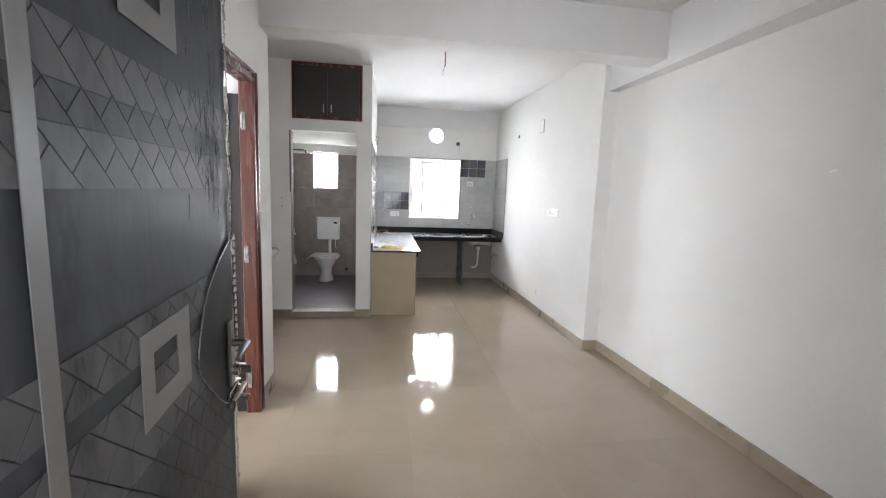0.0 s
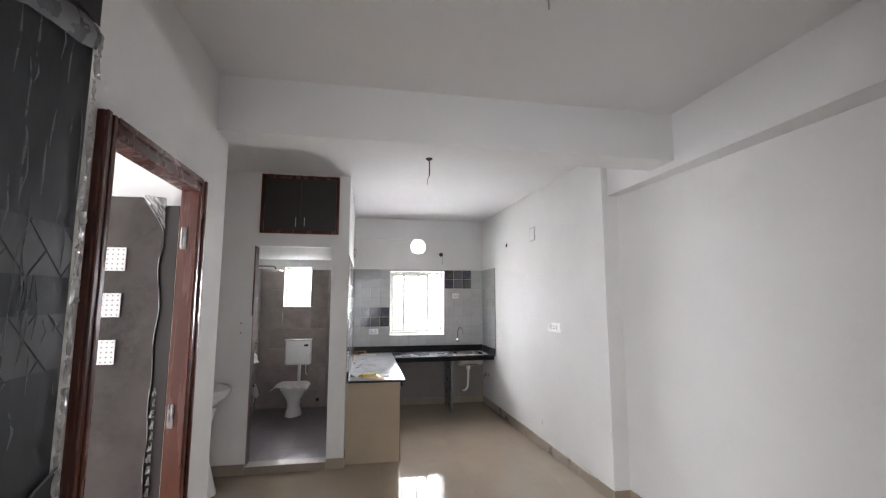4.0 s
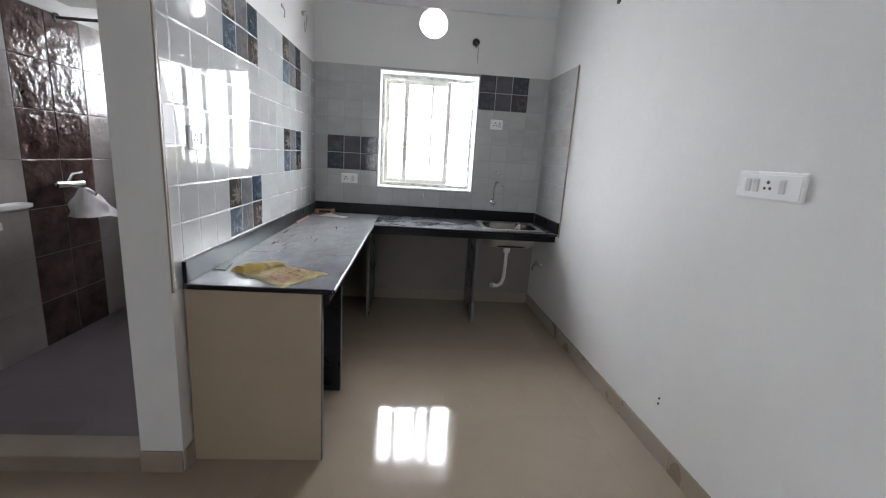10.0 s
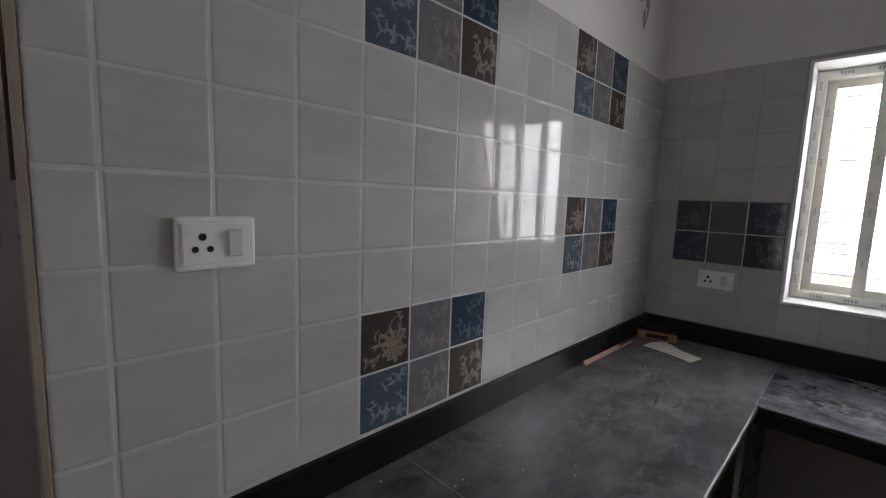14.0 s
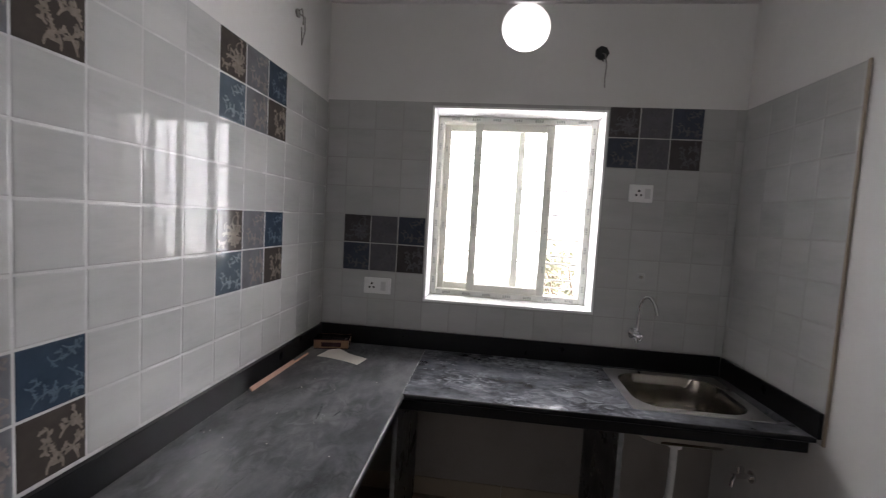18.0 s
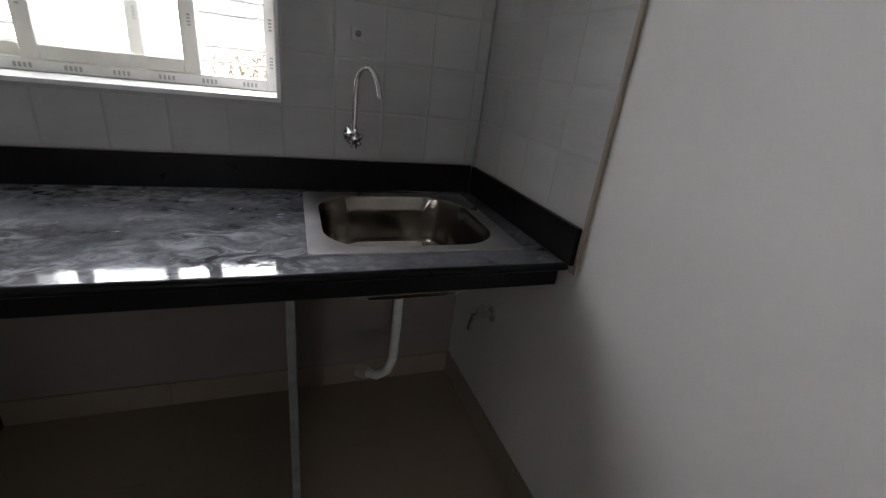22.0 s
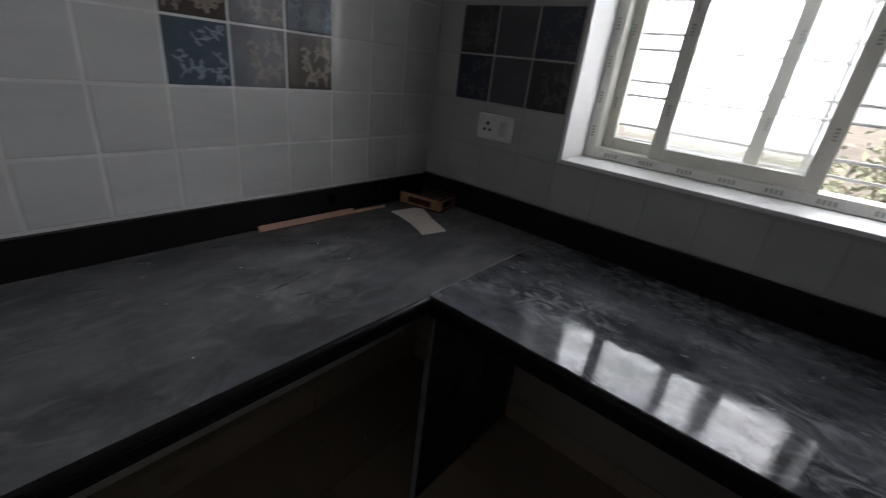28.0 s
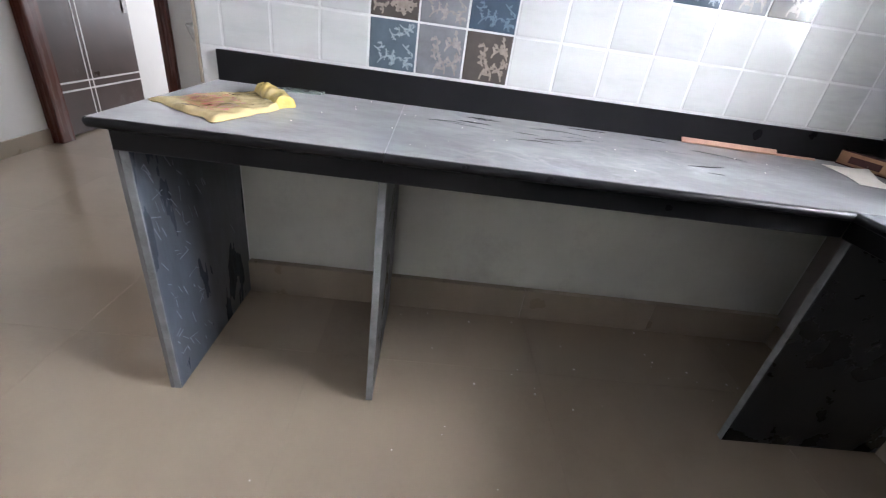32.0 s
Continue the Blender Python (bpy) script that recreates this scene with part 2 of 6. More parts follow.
FILM_WRINKLE = material("bright_film_wrinkle", (0.075, 0.079, 0.083), 0.3, 0.2, 20, 60)
TAPE = material("pale_tape", (0.115, 0.113, 0.110), 0.45, 0.06, 8, 60)
BATH_TILE_SMOOTH = material("pale_smooth_bath_tile", (0.35, 0.315, 0.30), 0.14, 0.08, 5, 45, 0.05, 18, per_object=0.04)
SCRATCH = material("pale_scratch", (0.31, 0.345, 0.39), 0.6, 0.2, 30, 90)
TAPE_WHITE = material("white_tape", (0.72, 0.71, 0.70), 0.5, 0.05, 8, 60)
WRAP = material("crumpled_clear_wrap", (0.25, 0.245, 0.235), 0.22, 0.25, 20, 60, 0.6, 26)
BLACK_LAM = material("black_brown_laminate", (0.020, 0.014, 0.014), 0.42, 0.06, 5, 80)
BARE_LAM = material("dull_black_laminate", (0.022, 0.021, 0.022), 0.6, 0.12, 5, 80, spec=0.12)
BOWL_STEEL = material("stained_steel_bowl", (0.33, 0.308, 0.28), 0.17, 0.12, 6, 150, metal=1.0, rough_vary=0.06, second=(0.21, 0.18, 0.145), stain=0.3, stain_scale=5)
# floor paler and warmer than the bowl sides, standing in for light on it
BOWL_FLOOR = material("lit_stained_steel_floor", (0.42, 0.37, 0.30), 0.24, 0.14, 6, 150, metal=0.75, rough_vary=0.06, second=(0.30, 0.25, 0.19), stain=0.4, stain_scale=6)
SHELL_STEEL = material("brushed_steel_underside", (0.62, 0.58, 0.53), 0.42, 0.10, 8, 150, metal=0.75, rough_vary=0.08)
RIM_STEEL = material("dusty_steel_rim", (0.44, 0.435, 0.43), 0.34, 0.14, 9, 150, metal=0.8, rough_vary=0.08)
THRESHOLD = material("beige_threshold_stone", (0.27, 0.225, 0.175), 0.45, 0.08, 4, 60)
SMEAR = material("dried_grey_smear", (0.22, 0.23, 0.247), 0.22, 0.35, 12, 90)
WIPED = material("wiped_black_granite", (0.092, 0.095, 0.099), 0.14, 0.35, 25, 160, second=(0.085, 0.09, 0.10), stain=0.6, stain_scale=30)
SEAM_FILL = material("pale_joint_filler", (0.20, 0.20, 0.197), 0.6, 0.35, 30, 120)
STEEL = material("polished_steel", (0.50, 0.475, 0.44), 0.13, 0.08, 8, 150, metal=1.0, rough_vary=0.06)
CHROME = material("chrome", (0.75, 0.75, 0.76), 0.08, 0.03, 8, 80, metal=1.0, rough_vary=0.03)
DARK_METAL = material("dark_bronze_metal", (0.07, 0.06, 0.055), 0.35, 0.1, 12, 90, metal=0.8)
CERAMIC = material("white_sanitary_ceramic", (0.80, 0.80, 0.79), 0.08, 0.015, 3, 40, rough_vary=0.02)
PLASTIC = material("white_plastic", (0.86, 0.86, 0.85), 0.30, 0.02, 6, 60)
PLASTIC_GREY = material("pale_grey_plastic", (0.50, 0.505, 0.50), 0.35, 0.03, 6, 60)
BLACK = material("black_plastic", (0.012, 0.012, 0.012), 0.4, 0.1, 20, 60)
REVEAL = material("white_window_reveal_paint", (0.82, 0.82, 0.81), 0.45, 0.02, 2, 40, 0.05, 50)
SASH = material("cream_aluminium_sash", (0.66, 0.65, 0.585), 0.35, 0.04, 5, 60)
SASH_TAPE = material("protective_tape_on_sash", (0.70, 0.70, 0.66), 0.4, 0.06, 14, 60)
TAPE_MARK = material("grey_print_on_tape", (0.33, 0.35, 0.32), 0.5, 0.1, 20, 60)
GRILLE = material("grey_painted_steel_bar", (0.42, 0.43, 0.43), 0.5, 0.1, 6, 60)
BATH_TILE = material("taupe_bath_tile", (0.32, 0.275, 0.25), 0.16, 0.12, 5, 45, 0.06, 18, per_object=0.05)
BATH_TILE_PALE = material("pale_embossed_bath_tile", (0.33, 0.295, 0.28), 0.12, 0.08, 5, 45, 0.7, 18, per_object=0.04)
BATH_TILE_DARK = material("dark_brown_embossed_bath_tile", (0.085, 0.052, 0.045), 0.16, 0.3, 9, 45, 1.0, 14, per_object=0.12)
BATH_FLOOR = material("mauve_grey_bath_floor_tile", (0.125, 0.10, 0.105), 0.35, 0.12, 4, 60, per_object=0.05)
BATH_JOINT = material("taupe_bath_joint", (0.24, 0.21, 0.19), 0.7, 0.08, 8, 90)
BAG_WHITE = material("white_plastic_bag", (0.72, 0.70, 0.70), 0.35, 0.08, 12, 60, 0.5, 30)
BAG_PALE = material("pale_yellow_printed_bag", (0.62, 0.49, 0.235), 0.20, 0.12, 9, 60, 0.45, 20, second=(0.56, 0.40, 0.23), stain=0.4, stain_scale=9, coat=0.25)
BAG_YELLOW = material("yellow_printed_plastic_bag", (0.64, 0.48, 0.14), 0.20, 0.18, 9, 60, 0.45, 20, second=(0.68, 0.58, 0.36), stain=0.4, stain_scale=7)
BAG_RED = material("red_print_on_bag", (0.42, 0.115, 0.065), 0.4, 0.2, 30, 80)
CARD_RED = material("red_brown_cardboard", (0.055, 0.022, 0.024), 0.22, 0.2, 12, 90)
CARD_TAN = material("orange_tan_cardboard", (0.31, 0.165, 0.09), 0.4, 0.2, 12, 90)
PAPER = material("off_white_paper", (0.68, 0.63, 0.57), 0.7, 0.06, 9, 60)
OFFCUT = material("grey_green_glaze", (0.20, 0.235, 0.215), 0.12, 0.08, 12, 60)
BATTEN = material("pinkish_raw_batten", (0.47, 0.27, 0.19), 0.6, 0.12, 8, 90)
WIRE = material("grey_wire", (0.30, 0.29, 0.27), 0.5, 0.1, 20, 60)
CONCRETE = material("corridor_concrete_floor", (0.32, 0.31, 0.29), 0.6, 0.12, 2, 60)
GROUND = material("dry_ground", (0.26, 0.24, 0.195), 0.9, 0.2, 0.5, 9, 0.3, 10)
LEAF = material("sunlit_leaves", (0.33, 0.37, 0.25), 0.5, 0.35, 3, 20, per_object=0.2)
BARK = material("grey_bark", (0.16, 0.13, 0.10), 0.8, 0.25, 6, 40, 0.4, 20)

for m_, depth_ in ((BATH_TILE_DARK, 0.014), (BATH_TILE_PALE, 0.008)):
    for node in m_.node_tree.nodes:
        if node.bl_idname == "ShaderNodeBump":
            node.inputs["Distance"].default_value = depth_


def glass_material(name, colour, rough, mirror=False):
    m = bpy.data.materials.new(name)
    m.use_nodes = True
    b = m.node_tree.nodes["Principled BSDF"]
    b.inputs["Base Color"].default_value = rgb(*colour)
    b.inputs["Roughness"].default_value = rough
    if mirror:
        b.inputs["Metallic"].default_value = 1.0
    else:
        b.inputs["Transmission Weight"].default_value, b.inputs["IOR"].default_value = 1.0, 1.45
    return m


PANE = glass_material("hazy_window_glass", (0.97, 0.99, 0.98), 0.20)
MIRROR = glass_material("mirror_silver", (0.80, 0.82, 0.81), 0.02, True)

# ---- mesh helpers ----


def link_mesh(name, bm, mat, smooth=False):
    me = bpy.data.meshes.new(name)
    bm.normal_update()
    bm.to_mesh(me)
    bm.free()
    for one in mat if isinstance(mat, (list, tuple)) else [mat]:
        me.materials.append(one)
    if smooth:
        me.shade_smooth()
        me.set_sharp_from_angle(angle=radians(40))
    return me


def part(name, bm, mat, parent=None, label="", smooth=False):
    """One mesh object; a part when it has a parent."""
    ob = new(name, link_mesh(name, bm, mat, smooth))
    if parent is not None:
        ob.parent = parent
    if label:
        ob["label"] = label
    return ob


def thing(name, label, category, group="", kind="", at=(0, 0, 0), rz=0):
    ob = new(name)
    ob.empty_display_size = 0.1
    ob.matrix_world = pose(*at, 0, 0, rz)
    return tagged(ob, label, category, group, kind)


def box(x0, x1, y0, y1, z0, z1, bevel=0.0, bm=None, m=None, seg=1):
    """A box between two corners, with bevelled edges, added to bm."""
    own = bmesh.new()
    bmesh.ops.create_cube(own, size=1)
    for v in own.verts:
        v.co = Vector(((x0 + x1) / 2 + v.co.x * (x1 - x0), (y0 + y1) / 2 + v.co.y * (y1 - y0), (z0 + z1) / 2 + v.co.z * (z1 - z0)))
    if bevel:
        bmesh.ops.bevel(own, geom=own.edges[:], offset=bevel, segments=seg, affect="EDGES", profile=0.5)
    return merge(own, bm, m)


def merge(own, bm=None, m=None):
    if m is not None:
        bmesh.ops.transform(own, matrix=m, verts=own.verts[:])
    if bm is None:
        return own
    me = bpy.data.meshes.new("tmp")
    own.to_mesh(me)
    own.free()
    bm.from_mesh(me)
    bpy.data.meshes.remove(me)
    return bm


def rod(points, radius, bm=None, n=10, caps=True):
    """A round tube along points; radius one number or one for each point."""
    own = bmesh.new()
    pts = [Vector(p) for p in points]
    rings, up = [], None
    for i, p in enumerate(pts):
        d = (pts[min(i + 1, len(pts) - 1)] - pts[max(i - 1, 0)]).normalized()
        if up is None:
            up = d.orthogonal().normalized()
        up = (up - d * up.dot(d)).normalized()
        side = d.cross(up)
        r = radius[i] if isinstance(radius, (list, tuple)) else radius
        rings.append([own.verts.new(p + r * (math.cos(a) * up + math.sin(a) * side)) for a in (2 * math.pi * k / n for k in range(n))])
    for a, b in zip(rings, rings[1:]):
        for k in range(n):
            own.faces.new((a[k], a[(k + 1) % n], b[(k + 1) % n], b[k]))
    if caps:
        own.faces.new(rings[0][::-1])
        own.faces.new(rings[-1])
    return merge(own, bm)


def lathe(profile, n=28, bm=None, m=None, squash=(1, 1)):
    """A turned shape about z from (radius, z) pairs."""
    own = bmesh.new()
    rings = []
    for r, z in profile:
        rings.append([own.verts.new((r * squash[0] * math.cos(a), r * squash[1] * math.sin(a), z)) for a in (2 * math.pi * k / n for k in range(n))])
    for a, b in zip(rings, rings[1:]):
        for k in range(n):
            own.faces.new((a[k], a[(k + 1) % n], b[(k + 1) % n], b[k]))
    own.faces.new(rings[0][::-1])
    own.faces.new(rings[-1])
    return merge(own, bm, m)


def slab(us, vs, holes, depth, put, bm=None, rounds=()):
    """A plate in a plane with rectangular holes (u0, u1, v0, v1) right through, and round ones (u, v, r) set in square cells.
    put(u, v, w) turns plate coordinates into places; w runs from 0 at the seen face to depth."""
    own = bmesh.new() if bm is None else bm
    cells = [(u - r * 1.25, u + r * 1.25, v - r * 1.25, v + r * 1.25) for u, v, r in rounds]
    gu = sorted({*us, *(h[k] for h in [*holes, *cells] for k in (0, 1))})
    gv = sorted({*vs, *(h[k] for h in [*holes, *cells] for k in (2, 3))})
    gu, gv = [u for u in gu if us[0] <= u <= us[-1]], [v for v in gv if vs[0] <= v <= vs[-1]]
    made = {}

    def vert(u, v, w):
        key = (round(u, 5), round(v, 5), round(w, 5))
        if key not in made:
            made[key] = own.verts.new(put(u, v, w))
        return made[key]

    def inside(i, j, some):
        if not (0 <= i < len(gu) - 1 and 0 <= j < len(gv) - 1):
            return True
        u, v = (gu[i] + gu[i + 1]) / 2, (gv[j] + gv[j + 1]) / 2
        return any(h[0] < u < h[1] and h[2] < v < h[3] for h in some)

    def quad(*p):
        try:
            own.faces.new([vert(*q) for q in p])
        except ValueError:
            pass

    for i in range(len(gu) - 1):
        for j in range(len(gv) - 1):
            if inside(i, j, holes) or inside(i, j, cells):
                continue
            a, b, c, d = gu[i], gu[i + 1], gv[j], gv[j + 1]
            quad((a, c, 0), (b, c, 0), (b, d, 0), (a, d, 0))
            quad((a, d, depth), (b, d, depth), (b, c, depth), (a, c, depth))
            for di, dj, e, f in ((-1, 0, (a, d), (a, c)), (1, 0, (b, c), (b, d)), (0, -1, (a, c), (b, c)), (0, 1, (b, d), (a, d))):
                if inside(i + di, j + dj, holes):
                    quad((*e, 0), (*e, depth), (*f, depth), (*f, 0))
    for (u, v, r), (a, b, c, d) in zip(rounds, cells):
        n, h = 48, r * 1.25
        ring, edge = [], []
        for k in range(n):
            t = 2 * math.pi * (k + 0.5) / n - math.pi
            s = h / max(abs(math.cos(t)), abs(math.sin(t)))
            ring.append((u + r * math.cos(t), v + r * math.sin(t)))
            edge.append((u + s * math.cos(t), v + s * math.sin(t)))
        for k in range(n):
            p, q = k, (k + 1) % n
            quad((*edge[p], 0), (*edge[q], 0), (*ring[q], 0), (*ring[p], 0))
            quad((*ring[p], depth), (*ring[q], depth), (*edge[q], depth), (*edge[p], depth))
            quad((*ring[p], 0), (*ring[q], 0), (*ring[q], depth), (*ring[p], depth))
        for cu, cv in ((a, c), (b, c), (b, d), (a, d)):
            near = sorted(edge, key=lambda e: (e[0] - cu) ** 2 + (e[1] - cv) ** 2)[:2]
            quad((cu, cv, 0), (*near[0], 0), (*near[1], 0))
    if bm is None:
        bmesh.ops.recalc_face_normals(own, faces=own.faces[:])
    return own


def cloth(w, h, nx, ny, shape, bm=None, m=None, thick=0.0015):
    """A thin sheet of nx by ny cells, shape(u, v) gives its places; with a little thickness."""
    own = bmesh.new()
    g = [[own.verts.new(shape(i / nx, j / ny)) for i in range(nx + 1)] for j in range(ny + 1)]
    for j in range(ny):
        for i in range(nx):
            own.faces.new((g[j][i], g[j][i + 1], g[j + 1][i + 1], g[j + 1][i]))
    bmesh.ops.recalc_face_normals(own, faces=own.faces[:])
    bmesh.ops.solidify(own, geom=own.faces[:], thickness=thick)
    return merge(own, bm, m)

# ---- large structure ----
CEIL = 2.965
KR0, KR_SKEW = 2.108, 0.031      # right kitchen wall: x at y = 0 and its drift towards the hall
HR0, HR_SKEW = 2.362, 0.045       # right hall wall from y = -3.5
JOG_Y = -3.535
LEFT_X, LEFT_END = -0.69, -4.16
BATH_Y = -2.375
ALC_X = -1.45
DOOR_Y = -7.19


def kitchen_right(y):
    return KR0 - KR_SKEW * y


def hall_right(y):
    return HR0 - HR_SKEW * (y + 3.5)


def wall(name, us, vs, holes, depth, put, mat=PAINT, rounds=(), label="white painted plaster wall"):
    ob = part(name, slab(us, vs, holes, depth, put, rounds=rounds), mat)
    return tagged(ob, label, "wall", kind="structure")


# outer back wall with the kitchen window, the round fan hole and the bathroom window
KW = (0.567, 1.459, 1.080, 2.117)
BW = (-1.06, -0.655, 1.545, 2.15)
HOLE = (1.02, 2.52, 0.122)
wall_back = wall("wall_back", (-1.6, 2.6), (-0.1, CEIL), [KW, BW], 0.28, lambda u, v, w: (u, 0.008 + w, v), rounds=[HOLE])
wall("wall_kitchen_right", (JOG_Y, 0.008), (-0.1, CEIL), [], 0.25, lambda u, v, w: (kitchen_right(u) + w, u, v))
wall("wall_hall_right", (-7.6, JOG_Y), (-0.1, CEIL), [], 0.12, lambda u, v, w: (hall_right(u) + w, u, v))
wall("wall_kitchen_bath", (-2.255, 0.008), (-0.1, CEIL), [], 0.112, lambda u, v, w: (-0.008 - w, u, v))
# bathroom front with its doorway and the loft above
BD = (-0.928, -0.180, -0.1, 2.20)
LOFT = (-0.900, -0.118, 2.330, 2.948)
wall("wall_bath_front", (ALC_X - 0.12, -0.0085), (-0.1, CEIL), [BD, LOFT], 0.12, lambda u, v, w: (u, BATH_Y + w, v))
RD = (-4.158, -3.245, -0.1, 2.16)
wall("wall_alcove_left", (LEFT_END - 0.12, BATH_Y), (-0.1, CEIL), [RD], 0.12, lambda u, v, w: (ALC_X - w, u, v))
wall("wall_alcove_near", (ALC_X, LEFT_X - 0.001), (-0.1, CEIL), [], 0.12, lambda u, v, w: (u, LEFT_END - w, v))
HD = (-5.43, -4.545, -0.1, 2.275)
wall("wall_hall_left", (-7.6, LEFT_END - 0.001), (-0.1, CEIL), [HD], 0.12, lambda u, v, w: (LEFT_X - w, u, v))
MD = (-0.318, 0.925, -0.1, 2.36)
wall("wall_entrance", (LEFT_X - 0.12, 2.7), (-0.1, CEIL), [MD], 0.14, lambda u, v, w: (u, DOOR_Y - w, v))
# rooms beyond the doors, closed with plain walls
wall("wall_bath_left", (BATH_Y + 0.12, 0.008), (-0.1, CEIL), [], 0.05, lambda u, v, w: (-1.40 - w, u, v))
wall("wall_bedroom_far", (-7.6, LEFT_END - 0.12), (-0.1, CEIL), [], 0.12, lambda u, v, w: (-4.1 - w, u, v))
wall("wall_bedroom_end", (-4.2, LEFT_X - 0.12), (-0.1, CEIL), [], 0.12, lambda u, v, w: (u, -7.45 - w, v))
wall("wall_bedroom_side", (-4.2, LEFT_X - 0.12), (-0.1, CEIL), [], 0.11, lambda u, v, w: (u, LEFT_END - 0.13 - w, v))
wall("wall_room_far", (-4.5, -1.6), (-0.1, CEIL), [], 0.12, lambda u, v, w: (u, -1.9 + w, v))
wall("wall_room_side", (-4.5, -1.9), (-0.1, CEIL), [], 0.12, lambda u, v, w: (-4.4 - w, u, v))
wall("wall_corridor_left", (-9.6, DOOR_Y - 0.14), (-0.1, CEIL), [], 0.12, lambda u, v, w: (-0.9 - w, u, v))
wall("wall_corridor_right", (-9.6, DOOR_Y - 0.14), (-0.1, CEIL), [], 0.12, lambda u, v, w: (2.2 + w, u, v))
wall("wall_corridor_end", (-1.1, 2.4), (-0.1, CEIL), [], 0.12, lambda u, v, w: (u, -9.5 - w, v))


def ceiling(name, x0, x1, y0, y1, z0, z1, label="white painted ceiling slab", mat=CEILING_PAINT):
    return tagged(part(name, box(x0, x1, y0, y1, z0, z1), mat), label, "ceiling", kind="structure")


ceiling("ceiling", -4.7, 2.9, -9.7, 0.25, CEIL, CEIL + 0.15)
ceiling("ceiling_beam_cross", LEFT_X - 0.8, 2.272, -4.374, -4.13, 2.628, CEIL, "wide white painted ceiling beam across the hall")
ceiling("ceiling_beam_side", 2.272, 2.7, DOOR_Y, -3.537, 2.575, CEIL, "white painted ceiling beam along the hall wall")
ceiling("ceiling_beam_kitchen", -0.006, 2.3, -0.014, 0.010, 2.635, CEIL, "flush white plastered beam over the kitchen window")
# the grey here puts the dimness under the loft slab into its colour
ceiling("ceiling_bath_loft", -1.40, -0.12, BATH_Y + 0.12, -0.80, 2.20, 2.325, "slab of the loft over the bathroom, grey standing in for shade", PLASTER)

# floors: a base under everything, tiles on it
base = tagged(part("floor", box(-4.7, 2.9, -7.6, 0.25, -0.12, -0.0012), GROUT), "beige cement grout bed under the floor tiles", "floor", kind="structure")
tagged(part("floor_corridor", box(-1.2, 2.6, -9.7, -7.39, -0.12, -0.006), CONCRETE), "grey concrete corridor floor", "floor", kind="structure")
bath_base = tagged(part("floor_bath", box(-1.40, -0.12, BATH_Y + 0.12, 0.008, -0.011, 0.022), BATH_JOINT), "mauve-grey tiled bathroom floor", "floor", kind="structure")
sill = tagged(part("trim_bath_threshold", box(BD[0], BD[1], BATH_Y - 0.012, BATH_Y + 0.13, -0.005, 0.072, 0.004), THRESHOLD), "raised beige stone threshold of the bathroom", "threshold", kind="structure")


def skirting(name, p, q, h=0.098, t=0.012, piece=0.6):
    """Beige skirting tiles from p to q on the floor, standing to the left of that way."""
    p, q = Vector((*p, 0)), Vector((*q, 0))
    d = q - p
    n = max(1, round(d.length / piece))
    ob = thing(name, "beige ceramic skirting tiles along the wall", "skirting", kind="structure")
    turn = Matrix.Translation(p) @ Matrix.Rotation(math.atan2(d.y, d.x), 4, "Z")
    step = d.length / n
    me = None
    for k in range(n):
        if me is None:
            me = link_mesh("skirting_tile", box(0.0007, step - 0.0007, 0, t, 0, h, 0.0015), SKIRT)
        tile = new("skirting_tile", me)
        tile.matrix_world = turn @ Matrix.Translation((k * step, 0, 0))
        tile.parent = ob
    return ob


skirting("baseboard_kitchen_left", (0.0 - 0.008, 0.0), (-0.008, -2.27), 0.140, 0.034)
skirting("baseboard_pier_side", (-0.008, -2.294), (-0.008, BATH_Y))
skirting("baseboard_back", (kitchen_right(0), 0.008), (0.0, 0.008))
skirting("baseboard_kitchen_right", (kitchen_right(JOG_Y), JOG_Y), (kitchen_right(0), 0.0))
skirting("baseboard_jog", (hall_right(JOG_Y), JOG_Y), (kitchen_right(JOG_Y) - 0.012, JOG_Y), piece=0.3)
skirting("baseboard_hall_right", (hall_right(DOOR_Y), DOOR_Y), (hall_right(JOG_Y), JOG_Y))
skirting("baseboard_pier", (-0.0085, BATH_Y), (BD[1], BATH_Y), piece=0.3)
skirting("baseboard_bath_front", (BD[0], BATH_Y), (ALC_X, BATH_Y))
skirting("baseboard_alcove_left", (ALC_X, BATH_Y), (ALC_X, RD[1] + 0.05))
skirting("baseboard_alcove_near", (ALC_X + 0.03, LEFT_END), (LEFT_X, LEFT_END))
skirting("baseboard_hall_left", (LEFT_X, LEFT_END), (LEFT_X, HD[1] + 0.07), piece=0.45)
skirting("baseboard_hall_left_near", (LEFT_X, HD[0] - 0.07), (LEFT_X, DOOR_Y))
skirting("baseboard_room_far", (-1.6, -1.9), (-4.4, -1.9))
skirting("baseboard_room_side", (-4.4, -1.9), (-4.4, LEFT_END - 0.12))


